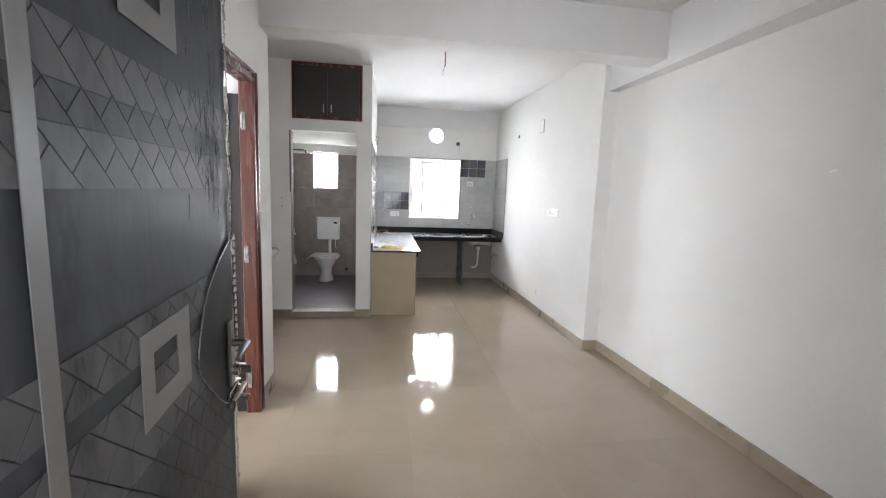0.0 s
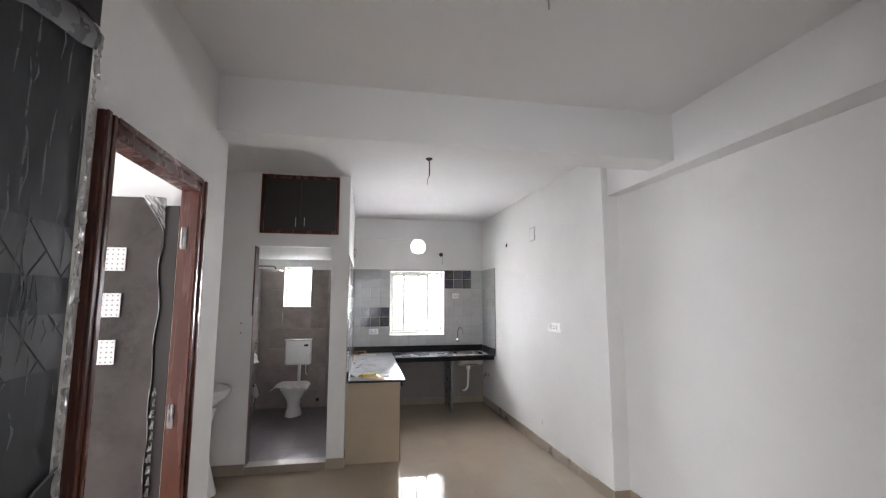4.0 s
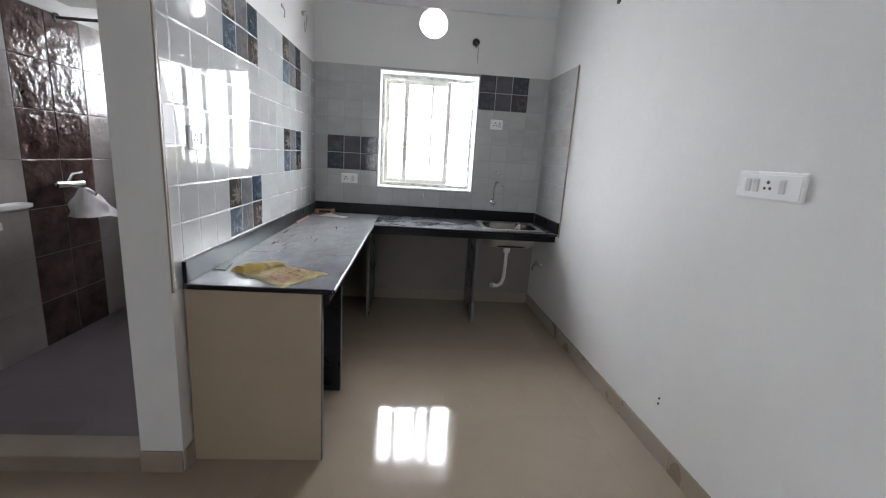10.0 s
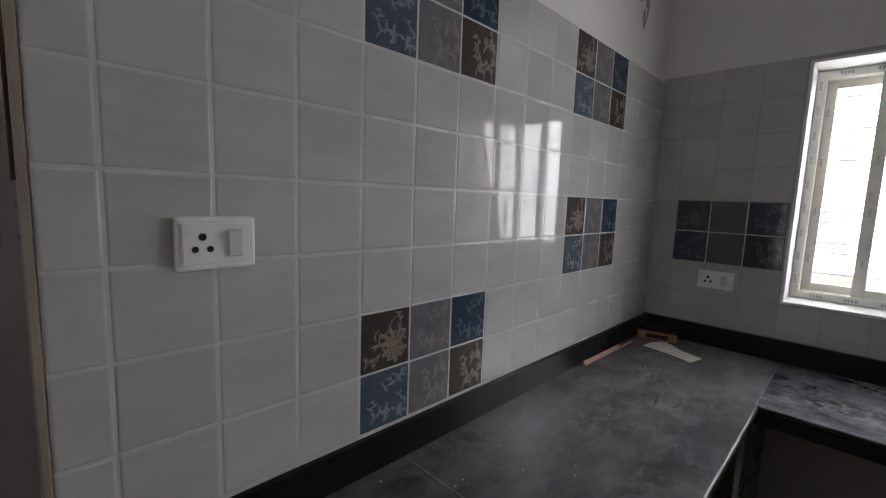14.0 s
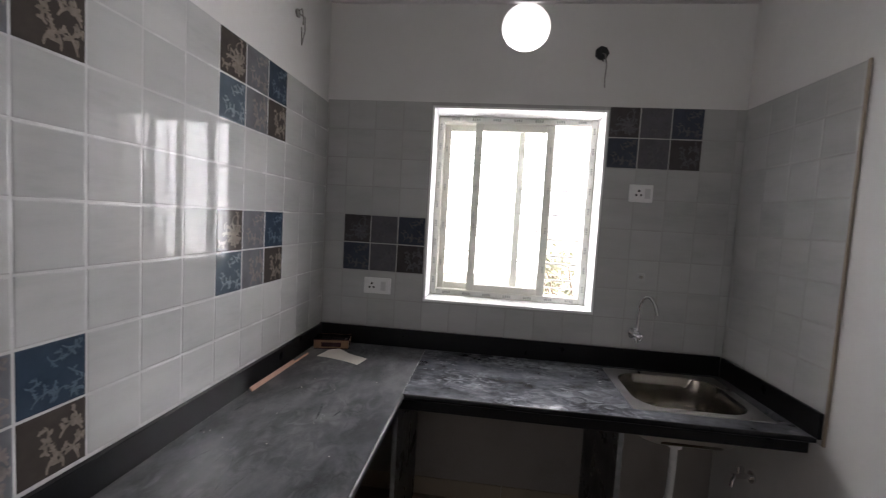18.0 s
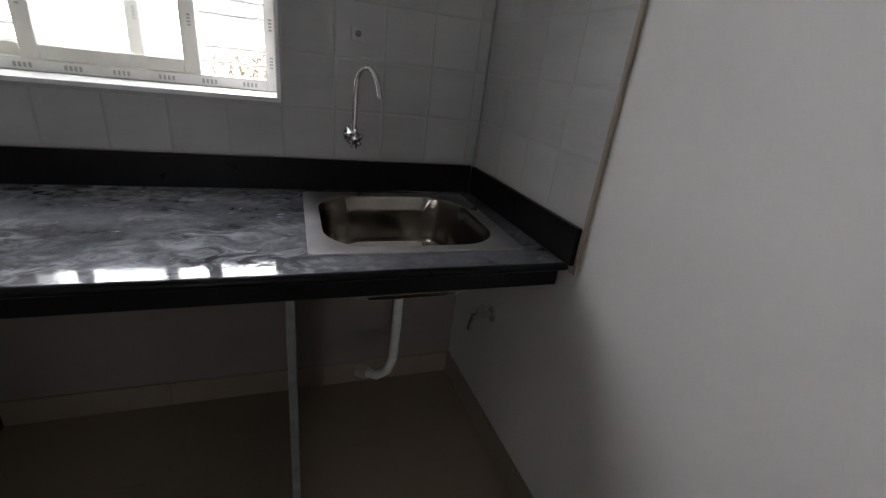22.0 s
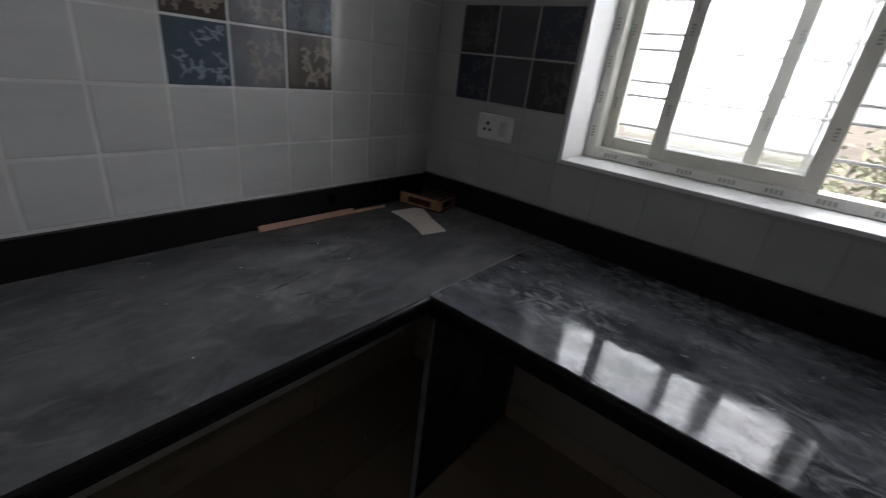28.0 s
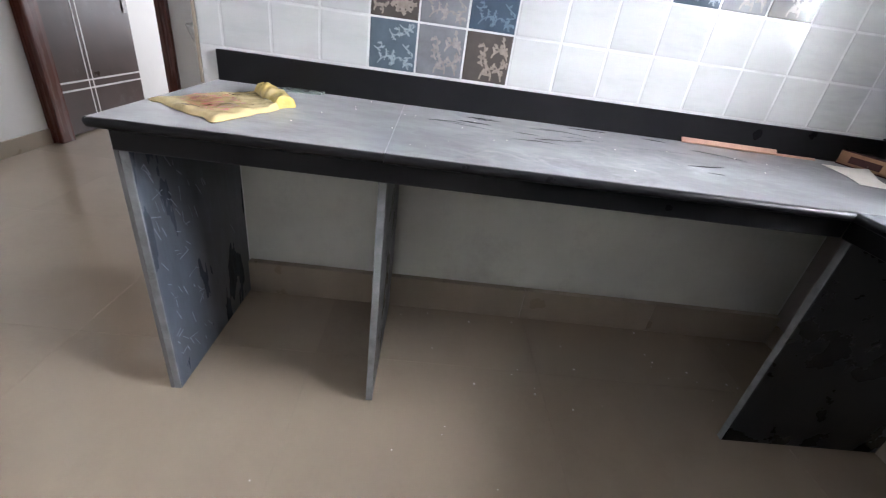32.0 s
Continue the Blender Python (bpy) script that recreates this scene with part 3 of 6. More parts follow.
def jamb_frame(name, put, u0, u1, top, mat, label, width=0.07, proud=0.022, depth=0.15):
    """A moulded wooden door frame: two posts and a head, each with a stepped section. put(u, v, w): w < 0 stands proud of the wall."""
    ob = thing(name, label, "door frame", kind="structure")

    def bar(nm, a, b, c, d, upright):
        bm = bmesh.new()
        for k, (i0, i1, w0, w1) in enumerate(((0, 1, -proud, depth), (0.0, 0.32, -proud - 0.012, -proud), (0.62, 1.0, -proud - 0.006, -proud))):
            if upright:
                lo, hi = (a + (b - a) * i0, a + (b - a) * i1)
                rng = (lo, hi, c, d)
            else:
                lo, hi = (d + (c - d) * i0, d + (c - d) * i1)
                rng = (a, b, min(lo, hi), max(lo, hi))
            own = bmesh.new()
            bmesh.ops.create_cube(own, size=1)
            for v in own.verts:
                v.co = Vector(put((rng[0] + rng[1]) / 2 + v.co.x * (rng[1] - rng[0]), (rng[2] + rng[3]) / 2 + v.co.y * (rng[3] - rng[2]), (w0 + w1) / 2 + v.co.z * (w1 - w0)))
            bmesh.ops.recalc_face_normals(own, faces=own.faces[:])
            bmesh.ops.bevel(own, geom=own.edges[:], offset=0.0035, segments=1, affect="EDGES")
            merge(own, bm)
        part(nm, bm, mat, ob)

    bar("post", u0, u0 + width, 0.0, top, True)
    bar("post", u1, u1 - width, 0.0, top, True)
    bar("head", u0 + width, u1 - width, top - width, top, False)
    return ob


jamb_frame("door_frame_bedroom", lambda u, v, w: (LEFT_X - w, u, v), HD[0] - 0.0, HD[1] + 0.0, HD[3], WOOD_RED, "polished red-brown moulded wooden bedroom door frame", depth=0.064)
jamb_frame("door_frame_second_room", lambda u, v, w: (ALC_X - w, u, v), RD[0], RD[1], RD[3], WOOD_RED, "polished red-brown wooden frame of the second room door", depth=0.088)
jamb_frame("door_frame_entrance", lambda u, v, w: (u, DOOR_Y - w, v), MD[0], MD[1], MD[3], WOOD_RED, "red-brown wooden entrance door frame", depth=0.13, proud=0.01)

# ---- kitchen window ----
window = thing("window_1", "cream sliding kitchen window in a white reveal, one side open", "window", kind="structure")
x0, x1, z0, z1 = KW
rv = 0.012
part("window_sill", box(x0, x1, -0.006, 0.195, z0 - 0.001, z0 + rv, 0.002), REVEAL, window, "white painted sill")
for nm, a in (("reveal_side", (x0 - 0.001, x0 + rv, 0.0, 0.195, z0 + rv, z1)), ("reveal_side", (x1 - rv, x1 + 0.001, 0.0, 0.195, z0 + rv, z1)), ("reveal_head", (x0 + rv, x1 - rv, 0.0, 0.195, z1 - rv, z1 + 0.001))):
    part(nm, box(*a, 0.002), REVEAL, window)
fx0, fx1, fz0, fz1 = x0 + rv, x1 - rv, z0 + rv, z1 - rv


def rect_frame(name, a, b, c, d, y0, y1, w, mat, parent, bottom=None):
    bm = bmesh.new()
    bw = bottom or w
    box(a, a + w, y0, y1, c, d, 0.0025, bm)
    box(b - w, b, y0, y1, c, d, 0.0025, bm)
    box(a + w, b - w, y0, y1, c, c + bw, 0.0025, bm)
    box(a + w, b - w, y0, y1, d - w, d, 0.0025, bm)
    return part(name, bm, mat, parent)


fr = rect_frame("window_frame", fx0, fx1, fz0, fz1, 0.170, 0.255, 0.034, SASH, window)
tape = bmesh.new()
marks = bmesh.new()
for a in (fx0, fx1 - 0.032):
    box(a + 0.002, a + 0.030, 0.1676, 0.1698, fz0 + 0.004, fz1 - 0.004, 0, tape)
for c in (fz0, fz1 - 0.032):
    box(fx0 + 0.034, fx1 - 0.034, 0.1676, 0.1698, c + 0.003, c + 0.029, 0, tape)
for k in range(9):
    zz = fz0 + 0.07 + k * 0.108
    for a in (fx0 + 0.011, fx1 - 0.021):
        for q in range(4):
            box(a, a + 0.010, 0.1664, 0.1674, zz + q * 0.0095, zz + q * 0.0095 + 0.0055, 0, marks)
for k in range(7):
    xx = fx0 + 0.075 + k * 0.115
    for c in (fz0 + 0.011, fz1 - 0.021):
        for q in range(4):
            box(xx + q * 0.0115, xx + q * 0.0115 + 0.0070, 0.1664, 0.1674, c - 0.001, c + 0.012, 0, marks)
part("tape", tape, SASH_TAPE, fr, "protective tape on the frame")
part("tape_marks", marks, TAPE_MARK, fr, "small grey printed marks")
# sashes: the inner one slid to the middle, the outer one behind it
sz0, sz1 = fz0 + 0.026, fz1 - 0.03
inner = rect_frame("sash", 0.786, 1.226, sz0, sz1, 0.176, 0.196, 0.044, SASH, window, 0.045)
outer = rect_frame("sash", fx0 + 0.03, 1.072, sz0, sz1, 0.228, 0.248, 0.040, SASH, window, 0.045)
for sash, a, b, y in ((inner, 0.826, 1.186, 0.185), (outer, fx0 + 0.066, 1.036, 0.237)):
    pane = part("pane", box(a, b, y, y + 0.004, sz0 + 0.04, sz1 - 0.032), PANE, sash, "hazy glass pane")
    pane.visible_shadow = False
    bm = bmesh.new()
    for s in (a - 0.034, b + 0.006):
        for k in range(4):
            for q in range(4):
                box(s + 0.011, s + 0.020, y - 0.0115, y - 0.0102, sz0 + 0.14 + k * 0.22 + q * 0.009, sz0 + 0.145 + k * 0.22 + q * 0.009, 0, bm)
    part("tape_marks", bm, TAPE_MARK, sash)
part("latch", box(0.799, 0.808, 0.167, 0.176, 1.54, 1.58, 0.002), PLASTIC_GREY, inner, "small grey sash latch")
grille = thing("window_grille", "grey painted steel window grille of paired horizontal bars", "grille")
for zz in [1.164 + 0.140 * k + d for k in range(7) for d in (0.0, 0.045)]:
    if zz < z1 - 0.02:
        part("bar", rod([(x0, 0.265, zz), (x1, 0.265, zz)], 0.005, n=8), GRILLE, grille)
for xx in (x0 + 0.01, (x0 + x1) / 2 + 0.16, x1 - 0.01):
    part("upright", box(xx - 0.008, xx + 0.008, 0.271, 0.276, z0, z1), GRILLE, grille)

window2 = thing("window_2", "small bright bathroom window with a white frame", "window", kind="structure")
a, b, c, d = BW
rect_frame("window_frame", a + 0.002, b - 0.002, c + 0.002, d - 0.002, 0.15, 0.19, 0.03, SASH, window2)
p2 = part("pane", box(a + 0.03, b - 0.03, 0.168, 0.172, c + 0.03, d - 0.03), PANE, window2)
p2.visible_shadow = False
for k in range(5):
    zz = c + 0.09 + k * 0.105
    part("louvre", box(a + 0.03, b - 0.03, 0.20, 0.21, zz, zz + 0.012, 0.002), GRILLE, window2)

# ---- kitchen worktop ----
TOP = 0.82
worktop = thing("worktop", "dusty black granite L-shaped kitchen worktop with a rounded edge", "worktop")


def nosed_slab(name, us, vs, holes, edges, mat=GRANITE_DUSTY, parent=worktop):
    """A 20 mm slab with rounded front edges: edges are (u0, u1, v0, v1) strips along its front, as round bars."""
    bm = slab(us, vs, holes, 0.022, lambda u, v, w: (u, v, TOP - w))
    ob = part(name, bm, mat, parent, smooth=True)
    for p, q in edges:
        part("edge", rod([(*p, TOP - 0.0113), (*q, TOP - 0.0113)], 0.0112, n=12), GRANITE_EDGE, ob, "rounded polished black edge", True)
    return ob


SEAM = -1.70
nosed_slab("slab", (0.0, 0.60), (-2.308, SEAM - 0.0008), [], [((0.60, -2.308), (0.60, SEAM - 0.001)), ((0.02, -2.308), (0.60, -2.308))])
nosed_slab("slab", (0.0, 0.60), (SEAM + 0.0008, 0.0), [], [((0.60, SEAM + 0.001), (0.60, -0.612))])
SINK = (1.512, 2.046, -0.532, -0.050)
CUT = (1.548, 2.010, -0.496, -0.086)
nosed_slab("slab", (0.6012, 2.112), (-0.612, 0.0), [CUT], [((0.6012, -0.612), (2.118, -0.612))], GRANITE)
for nm, a in (("fascia", (0.560, 0.580, -2.288, -0.59, 0.745, TOP - 0.022)), ("fascia", (0.580, 2.118, -0.592, -0.572, 0.745, TOP - 0.022))):
    part(nm, box(*a, 0.003), GRANITE_EDGE, worktop, "polished black granite edge band")
for a in ((0.0, 0.018, -2.306, -0.018, TOP, 0.912), (0.0, kitchen_right(0) - 0.02, -0.018, 0.0, TOP, 0.918)):
    part("upstand", box(*a, 0.002), GRANITE_EDGE, worktop, "polished black granite upstand")
bm = box(0, 0.62, -0.018, 0.0, TOP, 0.916, 0.002, m=Matrix.Translation((kitchen_right(0) - 0.001, -0.018, 0)) @ Matrix.Rotation(math.atan2(-0.62, 0.62 * KR_SKEW), 4, "Z"))
part("upstand", bm, GRANITE_EDGE, worktop, "polished black granite upstand")


def leg(name, a, label, cut, face=GRANITE_RAW):
    """A standing stone slab with a pale sawn front edge."""
    ob = thing(name, label, "support")
    part("panel", box(*a, 0.0015), face, ob)
    part("edge", box(*cut, 0.001), GRANITE_CUT, ob, "pale sawn stone edge")
    return ob


end_leg = leg("stone_upright", (0.004, 0.552, -2.292, -2.272, 0, 0.797), "scratched black granite end slab carrying the worktop", (0.5522, 0.556, -2.292, -2.272, 0, 0.797), GRANITE_SCRATCHED)
leg("stone_upright", (0.004, 0.536, -1.716, -1.696, 0, 0.744), "thin black granite slab standing under the worktop", (0.5362, 0.540, -1.716, -1.696, 0, 0.744))
leg("stone_upright", (0.556, 0.576, -0.548, 0.004, 0, 0.797), "black granite slab under the inner corner of the worktop", (0.556, 0.576, -0.552, -0.5482, 0, 0.797))
leg("stone_upright", (1.462, 1.482, -0.548, 0.004, 0, 0.797), "black granite slab standing beside the sink", (1.462, 1.482, -0.552, -0.5482, 0, 0.797))
part("painted_face", box(0.002, 0.5505, -2.302, -2.2925, 0.0, 0.797, 0.001), PANEL_BEIGE, end_leg, "beige painted outer face")
part("painted_face_edge", box(0.551, 0.5565, -2.3035, -2.2928, 0.0, 0.797, 0.001), TAPE, end_leg, "pale chipped edge")

# bare plaster behind and under the worktop; the back sheet's colour holds its shade
tagged(part("wall_plaster_left", box(-0.0078, 0.0, -2.27, -0.004, 0.141, 0.796), PLASTER), "bare grey plaster under the worktop", "wall", kind="structure")
tagged(part("wall_plaster_back", box(0.002, kitchen_right(0) - 0.002, 0.0005, 0.0078, 0.099, 0.796), PLASTER_SHADED), "bare brown-grey plaster under the worktop, darkened for shade", "wall", kind="structure")

scr_ = bmesh.new()
rnd_ = random.Random(17)
for k in range(75):
    cx_, cz_ = 0.53 - abs(rnd_.gauss(0.0, 0.13)), rnd_.uniform(0.05, 0.72)
    a_, ln_ = radians(rnd_.choice((-62, -45, -80, -66, 20, -20)) + rnd_.uniform(-14, 14)), rnd_.uniform(0.012, 0.050)
    w_ = rnd_.uniform(0.0010, 0.0032)
    if 0.03 < cx_ - ln_ / 2 and cx_ + ln_ / 2 < 0.545:
        box(-ln_ / 2, ln_ / 2, 0.0, 0.0004, -w_ / 2, w_ / 2, 0, scr_, Matrix.Translation((cx_, -2.2718, cz_)) @ Matrix.Rotation(a_, 4, "Y"))
tagged(part("scratch", scr_, SCRATCH, end_leg, "pale scratches on the stone"), kind="stuff")

# a pale filled joint between the two arms, and dried smears on the window arm
fill = bmesh.new()
rnd_s = random.Random(9)
yy_ = -0.605
while yy_ < -0.03:
    ln_ = rnd_s.uniform(0.02, 0.07)
    w_ = rnd_s.uniform(0.0008, 0.0022)
    box(0.6006 - w_, 0.6006 + w_, yy_, min(yy_ + ln_, -0.02), TOP - 0.001, TOP + 0.0006, 0, fill)
    yy_ += ln_ + rnd_s.uniform(0.0, 0.012)
part("joint_filler", fill, SEAM_FILL, worktop, "pale filler in the slab joint")
fill = bmesh.new()
xx_ = 0.02
while xx_ < 0.595:
    ln_ = rnd_s.uniform(0.02, 0.08)
    w_ = rnd_s.uniform(0.0007, 0.0016)
    box(xx_, min(xx_ + ln_, 0.597), SEAM - w_, SEAM + w_, TOP - 0.001, TOP + 0.0006, 0, fill)
    xx_ += ln_
part("joint_filler", fill, SEAM_FILL, worktop, "pale filler in the slab joint")
wiped = bmesh.new()
rnd_w = random.Random(23)
for k in range(20):
    px_, py_ = 0.05 + abs(rnd_w.gauss(0.10, 0.12)), rnd_w.uniform(-1.80, -0.75)
    ln_, w_, bend_ = rnd_w.uniform(0.03, 0.22), rnd_w.uniform(0.0012, 0.0075), rnd_w.uniform(-0.35, 0.35)
    a_ = radians(90 + rnd_w.gauss(0, 9))
    if px_ > 0.52 or py_ + ln_ > SEAM > py_ - 0.01:
        continue
    rows_ = []
    for i in range(8):
        u_ = i / 7
        q_ = a_ + bend_ * (u_ - 0.5)
        hw_ = w_ * math.sin(math.pi * (0.08 + 0.84 * u_)) * rnd_w.uniform(0.5, 1.1)
        m_ = Vector((px_ + ln_ * u_ * math.cos(q_), py_ + ln_ * u_ * math.sin(q_), TOP + 0.0004))
        s_ = Vector((-math.sin(q_), math.cos(q_), 0)) * hw_
        rows_.append((wiped.verts.new(m_ - s_), wiped.verts.new(m_ + s_)))
    for i in range(7):
        wiped.faces.new((rows_[i][0], rows_[i + 1][0], rows_[i + 1][1], rows_[i][1]))
bmesh.ops.recalc_face_normals(wiped, faces=wiped.faces[:])
tagged(part("wiped_streak", wiped, WIPED, worktop, "dark streaks wiped in the dust"), kind="stuff")
smear = bmesh.new()
for k in range(70):
    px_, py_ = rnd_s.uniform(0.63, 1.48), -0.03 - abs(rnd_s.gauss(0.24, 0.14))
    if py_ < -0.58:
        continue
    a_, ln_, w_ = radians(rnd_s.gauss(8, 28)), rnd_s.uniform(0.008, 0.030), rnd_s.uniform(0.0010, 0.0040)
    bend_ = rnd_s.uniform(-0.7, 0.7)
    rows_ = []
    for i in range(6):
        u_ = i / 5
        q_ = a_ + bend_ * (u_ - 0.5)
        c_ = Vector((px_ + ln_ * (u_ - 0.5) * math.cos(q_), py_ + ln_ * (u_ - 0.5) * math.sin(q_), TOP + 0.0003 + 0.000002 * k))
        n_ = Vector((-math.sin(q_), math.cos(q_), 0)) * w_ * math.sin(math.pi * (0.08 + 0.84 * u_))
        rows_.append((smear.verts.new(c_ + n_), smear.verts.new(c_ - n_)))
    for r0, r1 in zip(rows_, rows_[1:]):
        smear.faces.new((r0[0], r0[1], r1[1], r1[0]))
tagged(part("dried_smear", smear, SMEAR, worktop, "dried grey wiping smears on the granite"), kind="stuff")

# ---- kitchen things ----
def rounded(x0, x1, y0, y1, r, n=6):
    """Corner points of a rounded rectangle, counter-clockwise."""
    pts = []
    for cx, cy, a0 in ((x1 - r, y0 + r, -90), (x1 - r, y1 - r, 0), (x0 + r, y1 - r, 90), (x0 + r, y0 + r, 180)):
        for k in range(n + 1):
            a = radians(a0 + 90 * k / n)
            pts.append((cx + r * math.cos(a), cy + r * math.sin(a)))
    return pts


def loft(rings, close_last=True, bm=None):
    """Skins a list of equal rings of points."""
    own = bmesh.new()
    vs = [[own.verts.new(p) for p in ring] for ring in rings]
    n = len(vs[0])
    for a, b in zip(vs, vs[1:]):
        for k in range(n):
            own.faces.new((a[k], a[(k + 1) % n], b[(k + 1) % n], b[k]))
    if close_last:
        own.faces.new(vs[-1])
    return merge(own, bm)


sink = thing("kitchen_sink", "stainless steel inset kitchen sink with a stained square bowl", "sink")
a, b, c, d = SINK
def sink_ring(inset, z, r):
    return [(x, y, z) for x, y in rounded(a + inset, b - inset, c + inset, d - inset, r, 9)]


part("rim", loft([sink_ring(*q) for q in ((0.0, TOP + 0.0005, 0.014), (0.002, TOP + 0.0035, 0.014), (0.034, TOP + 0.003, 0.10), (0.040, TOP + 0.001, 0.115))], False), RIM_STEEL, sink, "dusty flat steel rim", True)
part("bowl", loft([sink_ring(*q) for q in ((0.040, TOP + 0.001, 0.115), (0.044, TOP - 0.004, 0.12), (0.050, TOP - 0.06, 0.12), (0.058, TOP - 0.130, 0.115), (0.062, TOP - 0.152, 0.11), (0.072, TOP - 0.164, 0.10))], False), BOWL_STEEL, sink, "polished steel bowl sides", True)
part("bowl_floor", loft([sink_ring(*q) for q in ((0.0721, TOP - 0.1641, 0.10), (0.085, TOP - 0.1685, 0.092), (0.115, TOP - 0.171, 0.08), (0.19, TOP - 0.173, 0.03))]), BOWL_FLOOR, sink, "stained beige-grey bowl floor, paler as if lit", True)
waste_at = Matrix.Translation(((a + b) / 2, (c + d) / 2 - 0.02, TOP - 0.1725))
ring = lathe([(0.024, -0.006), (0.025, 0.0015), (0.032, 0.004), (0.041, 0.002), (0.042, -0.002)], 28, m=waste_at)
waste = part("waste", ring, STEEL, sink, "round steel waste ring", True)
part("waste_mouth", lathe([(0.0001, 0.0022), (0.0235, 0.0022), (0.0236, 0.0045), (0.0001, 0.0045)], 24, m=waste_at), BLACK, waste)
part("strainer", box(-0.0235, 0.0235, -0.002, 0.002, 0.0046, 0.0062, m=waste_at), STEEL, waste)
part("strainer", box(-0.002, 0.002, -0.0235, 0.0235, 0.0063, 0.0078, m=waste_at), STEEL, waste)
rings = [[(x, y, z) for x, y in rounded(a + i, b - i, c + i, d - i, 0.09)] for i, z in ((0.040, TOP - 0.024), (0.046, TOP - 0.08), (0.056, TOP - 0.14), (0.076, TOP - 0.168), (0.12, TOP - 0.178))]
part("outer_shell", loft(rings), SHELL_STEEL, sink, smooth=True)
drain = thing("sink_drain_pipe", "white plastic sink waste pipe bent towards the wall", "pipe")
cx, cy = (a + b) / 2, (c + d) / 2 - 0.02
part("pipe", rod([(cx, cy, TOP - 0.235), (cx, cy, 0.46), (cx - 0.004, cy, 0.345), (cx - 0.016, cy + 0.015, 0.285), (cx - 0.045, cy + 0.04, 0.25), (cx - 0.08, cy + 0.07, 0.245)], 0.0155, n=14), PLASTIC, drain, smooth=True)
part("coupling", lathe([(0.030, -0.03), (0.032, -0.02), (0.032, 0.012), (0.024, 0.03)], 18, m=Matrix.Translation((cx, cy, TOP - 0.210))), PLASTIC, drain, smooth=True)
part("coupling", rod([(cx - 0.072, cy + 0.063, 0.245), (cx - 0.098, cy + 0.086, 0.242)], 0.022, n=14), PLASTIC_GREY, drain)
valve = thing("angle_valve", "small chrome angle valve on the wall under the sink", "valve")
vx, vy, vz = kitchen_right(-0.3), -0.30, 0.475
part("body", rod([(vx, vy, vz), (vx - 0.055, vy, vz), (vx - 0.075, vy, vz - 0.004)], 0.012), CHROME, valve, smooth=True)
part("rosette", rod([(vx, vy, vz), (vx - 0.006, vy, vz)], 0.027, n=18), CHROME, valve)
part("lever", box(vx - 0.062, vx - 0.036, vy - 0.006, vy + 0.006, vz + 0.010, vz + 0.042, 0.003), CHROME, valve)
part("spout", rod([(vx - 0.068, vy, vz), (vx - 0.078, vy, vz - 0.03), (vx - 0.080, vy, vz - 0.052)], 0.009), CHROME, valve, smooth=True)

tap = thing("sink_tap", "chrome wall-mounted swan-neck sink tap", "tap")
tx, tz = 1.668, 1.000
part("rosette", rod([(tx, 0.0, tz), (tx, -0.008, tz)], 0.029, n=20), CHROME, tap)
part("body", rod([(tx, 0, tz), (tx, -0.045, tz), (tx, -0.062, tz)], 0.0165, n=14), CHROME, tap, smooth=True)
arc = [(tx, -0.050, tz), (tx - 0.001, -0.054, tz + 0.06), (tx - 0.001, -0.058, tz + 0.13), (tx + 0.001, -0.062, tz + 0.165), (tx + 0.009, -0.068, tz + 0.190),
       (tx + 0.022, -0.076, tz + 0.203), (tx + 0.036, -0.086, tz + 0.201), (tx + 0.049, -0.097, tz + 0.184), (tx + 0.058, -0.107, tz + 0.158), (tx + 0.064, -0.115, tz + 0.122)]
part("neck", rod(arc, [0.0092, 0.0088, 0.0085, 0.0085, 0.0085, 0.0085, 0.0088, 0.0092, 0.0096, 0.0098], n=12), CHROME, tap, smooth=True)
knob = bmesh.new()
for k in range(5):
    t = math.pi / 2 + 2 * math.pi / 5 * k
    rod([(tx + 0.006 * math.cos(t), -0.070, tz + 0.006 * math.sin(t)), (tx + 0.018 * math.cos(t), -0.072, tz + 0.018 * math.sin(t)), (tx + 0.025 * math.cos(t), -0.070, tz + 0.025 * math.sin(t))], [0.009, 0.010, 0.005], knob, 10)
rod([(tx, -0.060, tz), (tx, -0.084, tz), (tx, -0.087, tz)], [0.015, 0.013, 0.008], knob, 14)
part("knob", knob, CHROME, tap, "lobed chrome knob", True)
part("nozzle", rod([(tx, -0.052, tz - 0.010), (tx, -0.052, tz - 0.034)], 0.010, n=12), CHROME, tap, smooth=True)

outlet = thing("capped_water_outlet", "small white capped water outlet in the wall tiles", "outlet")
part("plate", box(1.656, 1.698, -0.005, 0.0, 1.269, 1.311, 0.003), PLASTIC_GREY, outlet)
part("plug", rod([(1.677, -0.004, 1.290), (1.677, -0.016, 1.290)], 0.009, n=12), STEEL, outlet)


